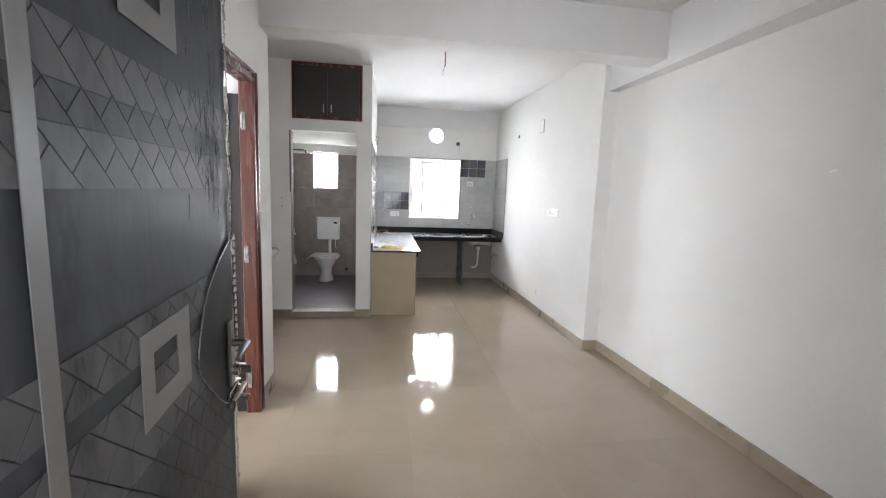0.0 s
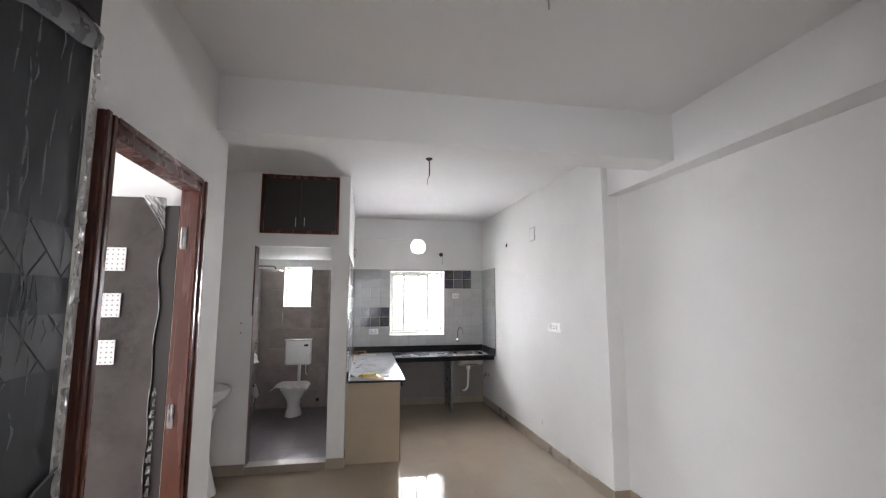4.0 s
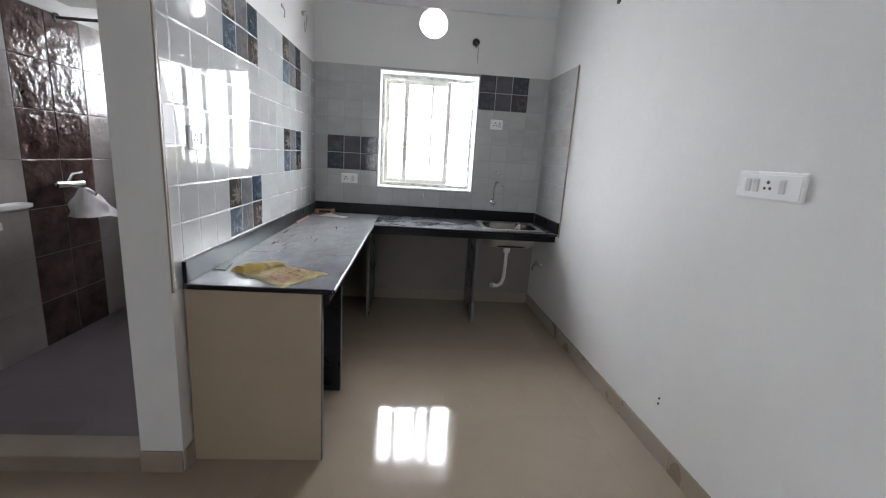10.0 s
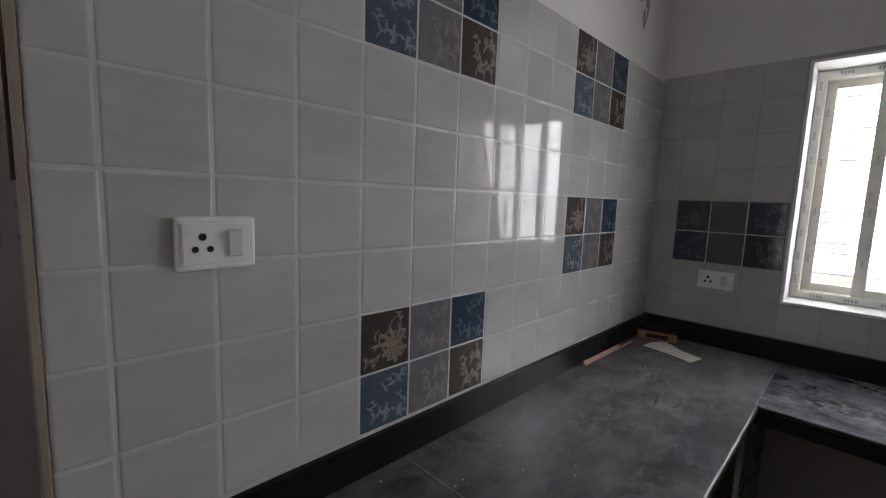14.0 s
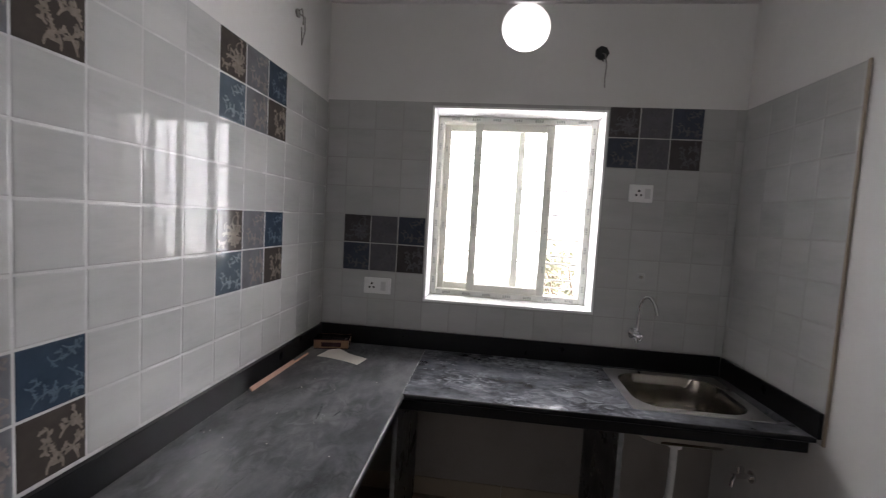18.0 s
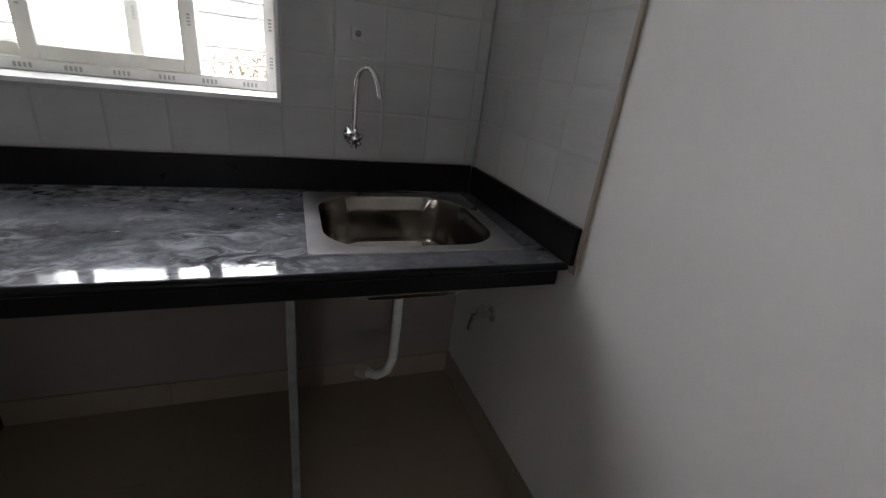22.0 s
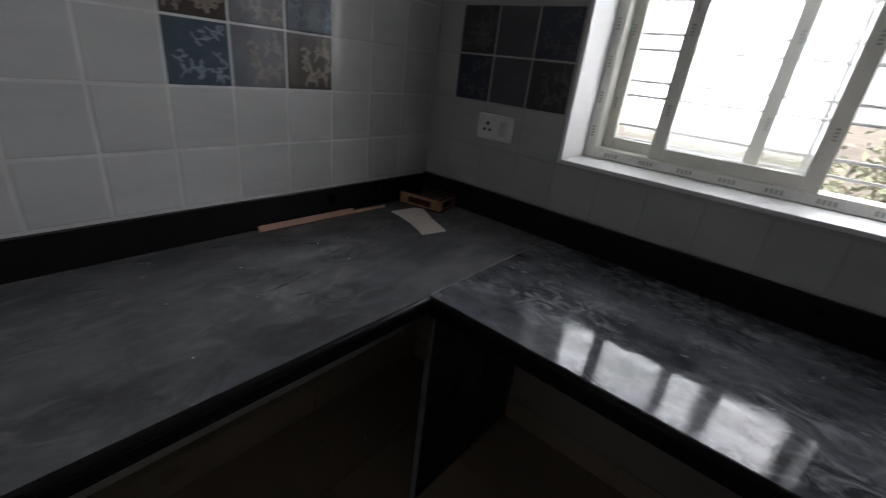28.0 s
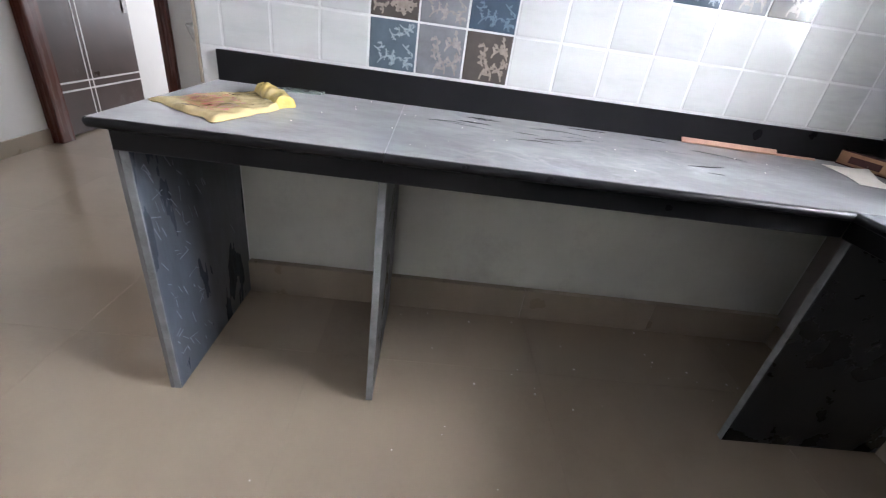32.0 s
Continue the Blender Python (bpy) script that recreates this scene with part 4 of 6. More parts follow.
def socket_plate(name, put, w, h, label, keys, group="socket plates"):
    """A white wall plate with its rocker and socket holes; put turns plate coordinates (across, up, out) into the world."""
    ob = tagged(new(name), label, "socket", group)
    ob.matrix_world = put
    bm = box(-w / 2, w / 2, -0.010, 0.0, -h / 2, h / 2, 0.005, seg=2)
    part("plate", bm, PLASTIC, ob)
    part("inner_rim", box(-w / 2 + 0.010, w / 2 - 0.010, -0.0125, -0.0098, -h / 2 + 0.010, h / 2 - 0.010, 0.002), PLASTIC, ob)
    for kind, x in keys:
        if kind == "rocker":
            part("rocker", box(x - 0.012, x + 0.012, -0.0175, -0.0126, -0.023, 0.023, 0.002, m=Matrix.Rotation(radians(3), 4, "X")), ROCKER, ob)
            part("rocker_gap", box(x - 0.0135, x + 0.0135, -0.0130, -0.0126, -0.0245, 0.0245), ROCKER, ob)
        elif kind == "socket":
            for dx, dz, r in ((0, 0.012, 0.0066), (-0.0115, -0.009, 0.0056), (0.0115, -0.009, 0.0056)):
                part("pin_hole", rod([(x + dx, -0.0124, dz), (x + dx, -0.0131, dz)], r, n=10), BLACK, ob)
        elif kind == "lamp":
            part("indicator", box(x - 0.004, x + 0.004, -0.0150, -0.0126, -0.006, 0.006, 0.001), CARD_TAN, ob)
    return ob


socket_plate("socket_plate", Matrix.Translation((0.315, 0.0, 1.145)), 0.150, 0.088, "white two-module socket plate on the window wall tiles", [("socket", -0.030), ("rocker", 0.034)])
socket_plate("socket_plate", Matrix.Translation((1.642, 0.0, 1.710)), 0.115, 0.088, "white socket plate beside the kitchen window", [("socket", -0.012), ("rocker", 0.030)])
socket_plate("socket_plate", Matrix.Translation((0.0, -2.134, 1.400)) @ Matrix.Rotation(radians(90), 4, "Z"), 0.130, 0.092, "white socket plate with a rocker switch on the tiled wall", [("socket", -0.024), ("rocker", 0.028)])
socket_plate("switch_plate", Matrix.Translation((kitchen_right(-2.565), -2.565, 1.360)) @ Matrix.Rotation(radians(-90) + math.atan(KR_SKEW), 4, "Z"), 0.285, 0.100, "wide white switch plate with several rockers", [("rocker", -0.085), ("rocker", -0.050), ("socket", 0.0), ("rocker", 0.062)])
blank = tagged(new("blank_switch_box"), "grey blank electrical box high on the kitchen wall", "junction box")
blank.matrix_world = Matrix.Translation((kitchen_right(-2.05), -2.05, 2.452)) @ Matrix.Rotation(radians(-90) + math.atan(KR_SKEW), 4, "Z")
part("plate", box(-0.072, 0.072, -0.008, 0.0, -0.085, 0.085, 0.004), PLASTIC_GREY, blank)
part("cover", box(-0.060, 0.060, -0.0105, -0.0078, -0.073, 0.073, 0.002), PAINT, blank)


def wire_box(name, put, tail, label, mouth=BLACK, size=1.0):
    """An open conduit end with a black mouth and a hanging wire."""
    ob = tagged(new(name), label, "wiring")
    ob.matrix_world = put
    part("conduit_mouth", lathe([(0.020 * size, 0.0), (0.026 * size, 0.003), (0.026 * size, 0.010), (0.018 * size, 0.012)], 7 if size > 1 else 16, m=Matrix.Rotation(radians(90), 4, "X")), mouth, ob)
    if tail:
        part("wire", rod([(0, -0.008, 0.0), (0.010, -0.035, -0.015), (0.022, -0.030, -0.07), (0.020, -0.018, -0.13), (0.024, -0.014, -tail)], 0.0032, n=6), WIRE, ob)
        part("wire", rod([(-0.004, -0.008, 0.006), (-0.012, -0.030, 0.012), (-0.010, -0.036, -0.020), (0.004, -0.03, -0.05)], 0.0032, n=6), mouth, ob)
    return ob


wire_box("wire_outlet", Matrix.Translation((1.401, 0.008, 2.394)), 0.17, "black conduit outlet with hanging wire over the window", size=1.35)
wire_box("wire_outlet", Matrix.Translation((kitchen_right(-1.17), -1.17, 2.42)) @ Matrix.Rotation(radians(-90), 4, "Z"), 0.0, "small black conduit outlet high on the kitchen wall")
wire_box("wire_outlet", Matrix.Translation((-0.008, -0.385, 2.40)) @ Matrix.Rotation(radians(90), 4, "Z"), 0.05, "small grey conduit outlet above the tiled wall", WIRE, 0.7)
wb = tagged(new("wire_clip"), "small plaster hook with a wire end above the tiles", "wiring")
wb.matrix_world = Matrix.Translation((-0.008, -0.905, 2.29)) @ Matrix.Rotation(radians(90), 4, "Z")
part("bracket", box(-0.012, 0.012, -0.010, 0.0, -0.012, 0.012, 0.003), PLASTIC_GREY, wb)
part("wire", rod([(0, -0.008, 0), (0.004, -0.022, -0.03), (0.002, -0.018, -0.07)], 0.003, n=6), WIRE, wb)


def ceiling_hook(name, x, y, drop, label):
    ob = thing(name, label, "ceiling hook", at=(x, y, CEIL))
    part("rose", lathe([(0.050, 0.0), (0.052, -0.008), (0.042, -0.018), (0.012, -0.022)][::-1], 20), BLACK, ob)
    part("rod", rod([(0, 0, -0.02), (0.004, 0, -0.09), (0.003, 0.004, -drop * 0.68)], 0.0065, n=8), BLACK, ob)
    part("wire", rod([(0.003, 0.004, -drop * 0.68), (0.016, 0.0, -drop * 0.8), (0.018, 0.004, -drop)], 0.003, n=6), WIRE, ob)
    return ob


ceiling_hook("ceiling_hook", 0.757, -5.62, 0.29, "dark fan hook with hanging wire on the hall ceiling")
hook = thing("ceiling_hook", "dark ceiling rose with a thin bent wire in the kitchen", "ceiling hook", at=(0.728, -3.12, CEIL))
part("rose", lathe([(0.030, 0.0), (0.032, -0.006), (0.024, -0.014), (0.010, -0.022)][::-1], 20), BLACK, hook)
part("rod", rod([(0, 0, -0.01), (0.003, 0, -0.10), (0.001, 0.002, -0.165)], 0.0050, n=8), DARK_METAL, hook)
part("wire", rod([(0.001, 0.002, -0.165), (-0.014, 0.0, -0.20), (-0.018, 0.004, -0.25)], 0.0028, n=6), WIRE, hook)
nail = thing("wall_clip", "small white plastic clip on the hall wall", "clip")
part("clip", rod([(hall_right(-5.6), -5.6, 1.75), (hall_right(-5.6) - 0.02, -5.6, 1.752), (hall_right(-5.6) - 0.026, -5.58, 1.742)], 0.006, n=8), PLASTIC, nail)

# things lying on the worktop
carton = thing("small_carton", "shallow open red-brown cardboard box on the worktop", "box", at=(0.112, -0.098, TOP + 0.001), rz=12)
part("base", box(-0.088, 0.088, -0.062, 0.062, 0.0, 0.004), CARD_RED, carton)
for nm, a in (("side", (-0.088, 0.088, -0.062, -0.058, 0.004, 0.046)), ("side", (-0.088, 0.088, 0.058, 0.062, 0.004, 0.046)), ("end", (-0.088, -0.084, -0.058, 0.058, 0.004, 0.046)), ("end", (0.084, 0.088, -0.058, 0.058, 0.004, 0.046))):
    part(nm, box(*a, 0.0012), CARD_TAN, carton)
part("lid_flap", box(-0.090, 0.090, -0.064, 0.056, 0.044, 0.048, 0.001, m=Matrix.Rotation(radians(-1.5), 4, "X")), CARD_RED, carton, "dark red printed lid")
part("label_stripe", box(-0.050, 0.050, -0.0632, -0.0622, 0.012, 0.034), CARD_RED, carton, "dark printed label bar")
part("label_stripe", box(0.0882, 0.0892, -0.040, 0.040, 0.012, 0.034), CARD_RED, carton, "dark printed label bar")
random.seed(5)
sheet = tagged(part("scrap_paper", cloth(1, 1, 8, 5, lambda u, v: (0.235 * u + 0.012 * v, -0.095 * v + 0.018 * math.sin(2.5 * u), 0.002 + 0.018 * math.exp(-((u - 0.25) / 0.18) ** 2) * (1 - v)), thick=0.0012, m=pose(0.125, -0.190, TOP + 0.001, 0, 0, -20)), PAPER, smooth=True), "crumpled off-white paper scrap on the worktop", "paper")
batten = thing("wooden_batten", "thin pinkish raw wooden strip lying along the upstand", "batten", at=(0.036, -0.56, TOP + 0.001), rz=88.5)
lean = Matrix.Translation((0, -0.008, 0)) @ Matrix.Rotation(radians(52), 4, "X")
part("strip", box(-0.185, 0.155, 0.0, 0.019, 0.0, 0.005, 0.001, m=lean), BATTEN, batten)
part("strip", box(-0.10, 0.30, 0.0, 0.009, -0.0060, -0.0008, 0.001, m=lean), BATTEN, batten)


off = bmesh.new()
low = [off.verts.new((x, y, 0.0)) for x, y in ((0.022, -2.092), (0.082, -2.100), (0.056, -1.968), (0.024, -1.962))]
top_ = [off.verts.new(v.co + Vector((0, 0, 0.006))) for v in low]
off.faces.new(top_)
off.faces.new(low[::-1])
for q in range(4):
    off.faces.new((low[q], low[(q + 1) % 4], top_[(q + 1) % 4], top_[q]))
scrap = tagged(part("tile_offcut", off, OFFCUT), "narrow grey-green glazed tile offcut beside the upstand", "tile scrap")
scrap.location.z = TOP + 0.0008
BAG_AT = [Vector(p) for p in ((0.100, -2.100, 0), (0.396, -2.308, 0), (0.536, -2.085, 0), (0.275, -1.982, 0))]


def bag_shape(u, v):
    """A flattened carry bag between four corners: its mouth lies flat, the other end is rolled up loosely."""
    p, q, r, s = BAG_AT
    c = (p * (1 - u) + q * u) * (1 - v) + (s * (1 - u) + r * u) * v
    c.x += 0.012 * noise.noise(Vector((u * 3, v * 7, 5)))
    c.y += 0.010 * noise.noise(Vector((u * 7, v * 3, 9)))
    down = min(1.0, (1.0 - v) / 0.06 + 0.05, v / 0.06 + 0.05, (1.0 - u) / 0.05 + 0.05)
    z = 0.0035 * (1 + noise.noise(Vector((u * 4.0, v * 4.0, 0.3)))) + 0.0045 * (1 + noise.noise(Vector((u * 9, v * 9, 2.0)))) + 0.0026 * noise.noise(Vector((u * 24, v * 17, 4.0)))
    z += 0.014 * max(0.0, v - 0.5) * max(0.0, 1 - u)
    q = (u - 0.115) / 0.115
    if abs(q) < 1:      # the loose roll, thicker towards one corner
        z += 0.027 * math.sqrt(1 - q * q) * (0.72 + 0.28 * math.cos(4.2 * (v - 0.35))) * (1 + 0.18 * noise.noise(Vector((u * 12, v * 6, 8))))
    return (c.x, c.y, 0.0012 + z * down)


bag = thing("plastic_bag", "crumpled pale yellow plastic bag with red print, rolled at one end", "bag", at=(0, 0, TOP))
part("sheet", cloth(1, 1, 30, 30, lambda u, v: bag_shape(0.232 + 0.768 * u, v)), BAG_PALE, bag, smooth=True)
part("rolled_end", cloth(1, 1, 16, 30, lambda u, v: bag_shape(0.231 * u, v)), BAG_YELLOW, bag, "stronger yellow rolled end", True)


def bag_mark(bm, u0, u1, v0, v1, n=4):
    """One printed stroke that follows the folds of the bag."""
    rows = [[bm.verts.new(Vector(bag_shape(u0 + (u1 - u0) * i / n, v0 + (v1 - v0) * j / n)) + Vector((0, 0, 0.0019))) for j in range(n + 1)] for i in range(n + 1)]
    for i in range(n):
        for j in range(n):
            bm.faces.new((rows[i][j], rows[i + 1][j], rows[i + 1][j + 1], rows[i][j + 1]))


# unreadable lettering as strokes: one tall line across the sheet, two small ones
pr = bmesh.new()
random.seed(11)
for u_lo, u_hi, v_from, v_to, wide in ((0.60, 0.80, 0.10, 0.88, 0.060), (0.51, 0.555, 0.25, 0.75, 0.024), (0.84, 0.87, 0.22, 0.80, 0.020)):
    v = v_from
    while v < v_to:
        wd, sway, tall = wide * random.uniform(0.75, 1.3), random.uniform(-0.012, 0.012), u_hi - u_lo
        a, b = u_lo + sway, u_hi + sway
        bag_mark(pr, a, b, v, v + wd * 0.32)
        pick = random.random()
        if pick < 0.7:
            bag_mark(pr, a, a + tall * 0.24, v + wd * 0.33, v + wd * 0.8)
        if pick > 0.3:
            bag_mark(pr, a + tall * 0.62, b - tall * 0.08, v + wd * 0.33, v + wd * 0.85)
        if 0.25 < pick < 0.8:
            bag_mark(pr, a + tall * 0.25, b, v + wd * 0.86, v + wd * 1.08)
        v += wd * 1.42
part("red_print", pr, BAG_RED, bag, "brown-red printed lettering", True)

# ---- loft cabinet over the bathroom door ----
loft_cab = thing("loft_cabinet", "dark brown two-door loft cabinet in a red-brown frame", "cabinet")
a, b, c, d = LOFT
for nm, q in (("frame_side", (a + 0.001, a + 0.032, c, d)), ("frame_side", (b - 0.032, b - 0.001, c, d)), ("frame_rail", (a + 0.033, b - 0.033, c + 0.001, c + 0.034)), ("frame_rail", (a + 0.033, b - 0.033, d - 0.032, d - 0.001))):
    part(nm, box(q[0], q[1], BATH_Y - 0.018, BATH_Y + 0.06, q[2], q[3], 0.003), WOOD_RED, loft_cab)
mid = (a + b) / 2
for x0_, x1_, hx in ((a + 0.034, mid - 0.0015, mid - 0.050), (mid + 0.0015, b - 0.034, mid + 0.035)):
    door = part("door", box(x0_, x1_, BATH_Y - 0.004, BATH_Y + 0.016, c + 0.036, d - 0.034, 0.002), BLACK_LAM, loft_cab, "black-brown laminate door")
    h = part("handle", rod([(hx + 0.008, BATH_Y - 0.004, c + 0.075), (hx + 0.008, BATH_Y - 0.030, c + 0.075), (hx + 0.008, BATH_Y - 0.030, c + 0.165), (hx + 0.008, BATH_Y - 0.004, c + 0.165)], 0.0055, n=8), CHROME, door, "steel bow handle")
part("back", box(a + 0.033, b - 0.033, BATH_Y + 0.10, BATH_Y + 0.118, c + 0.002, d - 0.002), BLACK_LAM, loft_cab)

# ---- doors ----


def hinge(bm, x, y, z):
    box(x - 0.004, x + 0.012, y - 0.003, y + 0.003, z - 0.045, z + 0.045, 0.001, bm)
    rod([(x, y - 0.005, z - 0.048), (x, y - 0.005, z + 0.048)], 0.005, bm, 8)


def leaf_door(name, label, w, h, at, rz, seen, upright=True, mat=DOOR_BROWN):
    """A door leaf: local x runs from the hinge, its seen face looks along -y (seen = -1) or +y (seen = 1)."""
    ob = thing(name, label, "door", kind="", at=at, rz=rz)
    t = 0.036
    part("leaf", box(0.0, w, 0.0, t, 0.012, h, 0.002), mat, ob)
    f = t + 0.0006 if seen > 0 else -0.0006

    def inlay(x0, x1, z0, z1, mat, nm, th=0.0012, lab=""):
        y0_, y1_ = (f, f + th) if seen > 0 else (f - th, f)
        return part(nm, box(x0, x1, y0_, y1_, z0, z1), mat, ob, lab)

    for zz in (0.30, 0.355):
        inlay(0.0, w, zz, zz + 0.012, TAPE_WHITE, "inlay_line")
    for xx in (w * 0.34, w * 0.34 + 0.040) if upright else ():
        inlay(xx, xx + 0.010, 0.012, 0.2998, TAPE_WHITE, "inlay_line")
        inlay(xx, xx + 0.010, 0.3125, 0.3545, TAPE_WHITE, "inlay_line")
        inlay(xx, xx + 0.010, 0.3675, h, TAPE_WHITE, "inlay_line")
    return ob, inlay


# bedroom door, open into the room, half covered in film
bed, inlay = leaf_door("door_1", "open dark brown bedroom door wrapped in cloudy protective film", 0.80, 2.13, (-0.757, -4.575, 0), 180, 1, False, BLACK_LAM)
part("lipping", box(-0.0042, -0.0003, 0.002, 0.0355, 0.014, 2.128, 0.0006), LIPPING, bed, "pale raw edge of the leaf")


def film_shape(u, v):
    near = 0.058 + 0.012 * noise.noise(Vector((1.0, v * 9, 0.0))) + 0.010 * math.sin(3.0 * v) + 0.105 * max(0.0, (v - 0.90) / 0.10) ** 1.6
    x = near + u * (0.795 - near)
    return (x, 0.0385 + 0.0022 * (1 + noise.noise(Vector((u * 5, v * 12, 4)))) + 0.006 * (1 - u) ** 8 * (1 + noise.noise(Vector((0, v * 20, 7)))), 0.13 + v * 2.035)


part("protective_film", cloth(1, 1, 22, 60, film_shape, thick=0.0006), FILM_GREY, bed, "wrinkled cloudy film", True)
rim_pts = [k / 60 for k in range(61)]
part("film_rim", rod([(film_shape(0, v)[0] + 0.003 * math.sin(40 * v), 0.046 + 0.002 * math.sin(55 * v), film_shape(0, v)[2]) for v in rim_pts], [0.0016 + 0.0016 * abs(math.sin(31 * v)) for v in rim_pts], n=6), WRAP, bed, "bright loose film edge", True)
for k in range(3):
    zt = 1.913 - 0.2195 * k
    xl = 0.216 + 0.007 * k
    part("vision_panel", box(xl, xl + 0.113, 0.0460, 0.0500, zt - 0.113, zt, 0.0012), TAPE_WHITE, bed, "white square perforated vision panel")
    dots = bmesh.new()
    for q in range(25):
        xx, zz = xl + 0.0115 + 0.0225 * (q % 5), zt - 0.011 - 0.0228 * (q // 5)
        rod([(xx, 0.0501, zz), (xx, 0.0508, zz)], 0.0042, dots, 8)
    part("dot_grid", dots, WIRE, bed, "small grey dots")
tape_b = bmesh.new()
for zz in (0.212, 0.252):
    box(0.030, 0.795, 0.0470, 0.0500, zz, zz + 0.014, 0.001, tape_b)
rod([(0.045, 0.052, 0.262), (0.12, 0.060, 0.218), (0.22, 0.056, 0.175), (0.34, 0.053, 0.150)], 0.0028, tape_b, 6)
rod([(0.05, 0.053, 0.25), (0.14, 0.060, 0.195), (0.28, 0.054, 0.145)], 0.0022, tape_b, 6)
part("loose_tape", tape_b, TAPE_WHITE, bed, "loose white tape strands")
for zz in (0.245, 1.115, 1.965):
    hg = bmesh.new()
    hinge(hg, -0.024, 0.040, zz)
    part("hinge", hg, STEEL, bed, "steel hinge with film scraps")
    part("film_scrap", cloth(1, 1, 4, 6, lambda u, v: (-0.042 + 0.026 * u + 0.006 * noise.noise(Vector((u * 5, v * 7, zz * 9))), 0.048 + 0.008 * abs(noise.noise(Vector((u * 6, v * 6, zz)))), zz - 0.055 + 0.11 * v), thick=0.0006), WRAP, bed, "torn clear wrap on the hinge")
wr = bmesh.new()
random.seed(8)
for k in range(22):
    zz = 0.16 + k * 0.050
    w_ = random.uniform(0.010, 0.030)
    merge(cloth(1, 1, 4, 5, lambda u, v: (0.040 + w_ * u * (1 - 0.5 * v) + 0.004 * random.random(), 0.041 + 0.008 * random.random(), zz + 0.036 * v + 0.004 * random.random()), thick=0.0006), wr)
part("film_scraps", wr, WRAP, bed, "torn clear wrap at the edge")
part("torn_corner", cloth(1, 1, 8, 8, lambda u, v: (0.06 + 0.10 * u * v + 0.012 * noise.noise(Vector((u * 6, v * 6, 2))), 0.046 + 0.012 * abs(noise.noise(Vector((u * 7, v * 7, 5)))), 2.165 - 0.15 * (1 - v) + 0.01 * u), thick=0.0006), WRAP, bed, "crumpled torn film corner")
lockc = part("lock_cover", lathe([(0.0001, 0.0), (0.046, 0.0), (0.047, 0.004), (0.040, 0.007), (0.0001, 0.008)], 24, m=Matrix.Translation((0.445, 0.043, 1.12)) @ Matrix.Rotation(radians(-90), 4, "X") @ Matrix.Diagonal((0.72, 2.0, 1, 1))), DARK_METAL, bed, "dark oval lock plate")
part("wrap", cloth(1, 1, 6, 8, lambda u, v: (0.452 + 0.032 * u + 0.006 * noise.noise(Vector((u * 4, v * 5, 1))), 0.052 + 0.008 * abs(noise.noise(Vector((u * 6, v * 7, 3)))), 1.06 + 0.09 * v), thick=0.0008), TAPE_WHITE, lockc, "white wrapping on the lock")

# second room door, open
sec, inlay2 = leaf_door("door_2", "open dark brown room door with white double inlay lines", 0.86, 2.08, (-1.545, -4.172, 0), 180, -1)
sec.matrix_world = pose(-1.545, -4.135, 0, 0, 0, 178)
plate = part("lock_plate", box(0.775, 0.815, -0.010, -0.001, 0.93, 1.14, 0.003), STEEL, sec, "steel lock plate in film")
part("lever", rod([(0.795, -0.008, 1.05), (0.795, -0.050, 1.05), (0.785, -0.055, 1.05), (0.70, -0.055, 1.045)], 0.008, n=8), STEEL, plate)
part("film_scrap", cloth(1, 1, 6, 14, lambda u, v: (0.80 + 0.05 * u + 0.01 * noise.noise(Vector((u * 4, v * 6, 1))), -0.006 - 0.012 * abs(noise.noise(Vector((u * 5, v * 9, 3)))), 0.80 + 0.45 * v)), WRAP, sec, "torn clear wrap")
part("stopper", rod([(0.83, -0.004, 0.05), (0.83, -0.045, 0.05)], 0.016, n=12), CERAMIC, sec, "white door stopper")
conduit = thing("surface_conduit", "white surface conduits running down the room wall", "conduit")
for dx in (0.0, 0.045):
    part("pipe", rod([(-4.385, -4.0 + dx, 0.1), (-4.385, -4.0 + dx, 2.6)], 0.012, n=8), PLASTIC, conduit)

# main entrance door, open beside the way in
EDGE, HINGE_AT = Vector((-0.325, -6.09, 0)), Vector((-0.239, -7.167, 0))
ang = math.degrees(math.atan2(EDGE.y - HINGE_AT.y, EDGE.x - HINGE_AT.x))
MW, MH = (EDGE - HINGE_AT).length, 2.27
main = thing("door_3", "open dark grey entrance door under patterned protective film", "door", at=HINGE_AT, rz=ang)
# the seen face looks along local -y
part("leaf", box(0.0, MW, 0.0, 0.042, 0.010, MH, 0.002), BLACK_LAM, main)


def film_patch(nm, x0, x1, z0, z1, y, mat, lab=""):
    """A sheet of film on the face, rippled towards its free edges."""
    sh = lambda u, v: (x0 + (x1 - x0) * u, -y - 0.0012 * (1 + noise.noise(Vector((u * 9, v * 16, x0 * 7)))), z0 + (z1 - z0) * v)
    return part(nm, cloth(1, 1, 16, 40, sh, thick=0.0004), mat, main, lab, True)


film_patch("protective_film", 0.0, MW - 0.006, 0.03, MH - 0.13, 0.0025, DOOR_FILM, "grey wrinkled film")
band = bmesh.new()


def clip_poly(poly, axis, limit, sign):
    """The part of a polygon on one side of a line."""
    out = []
    for k, p in enumerate(poly):
        q = poly[(k + 1) % len(poly)]
        a, b = sign * (p[axis] - limit), sign * (q[axis] - limit)
        if a >= 0:
            out.append(p)
        if a * b < 0:
            s = a / (a - b)
            out.append((p[0] + (q[0] - p[0]) * s, p[1] + (q[1] - p[1]) * s))
    return out


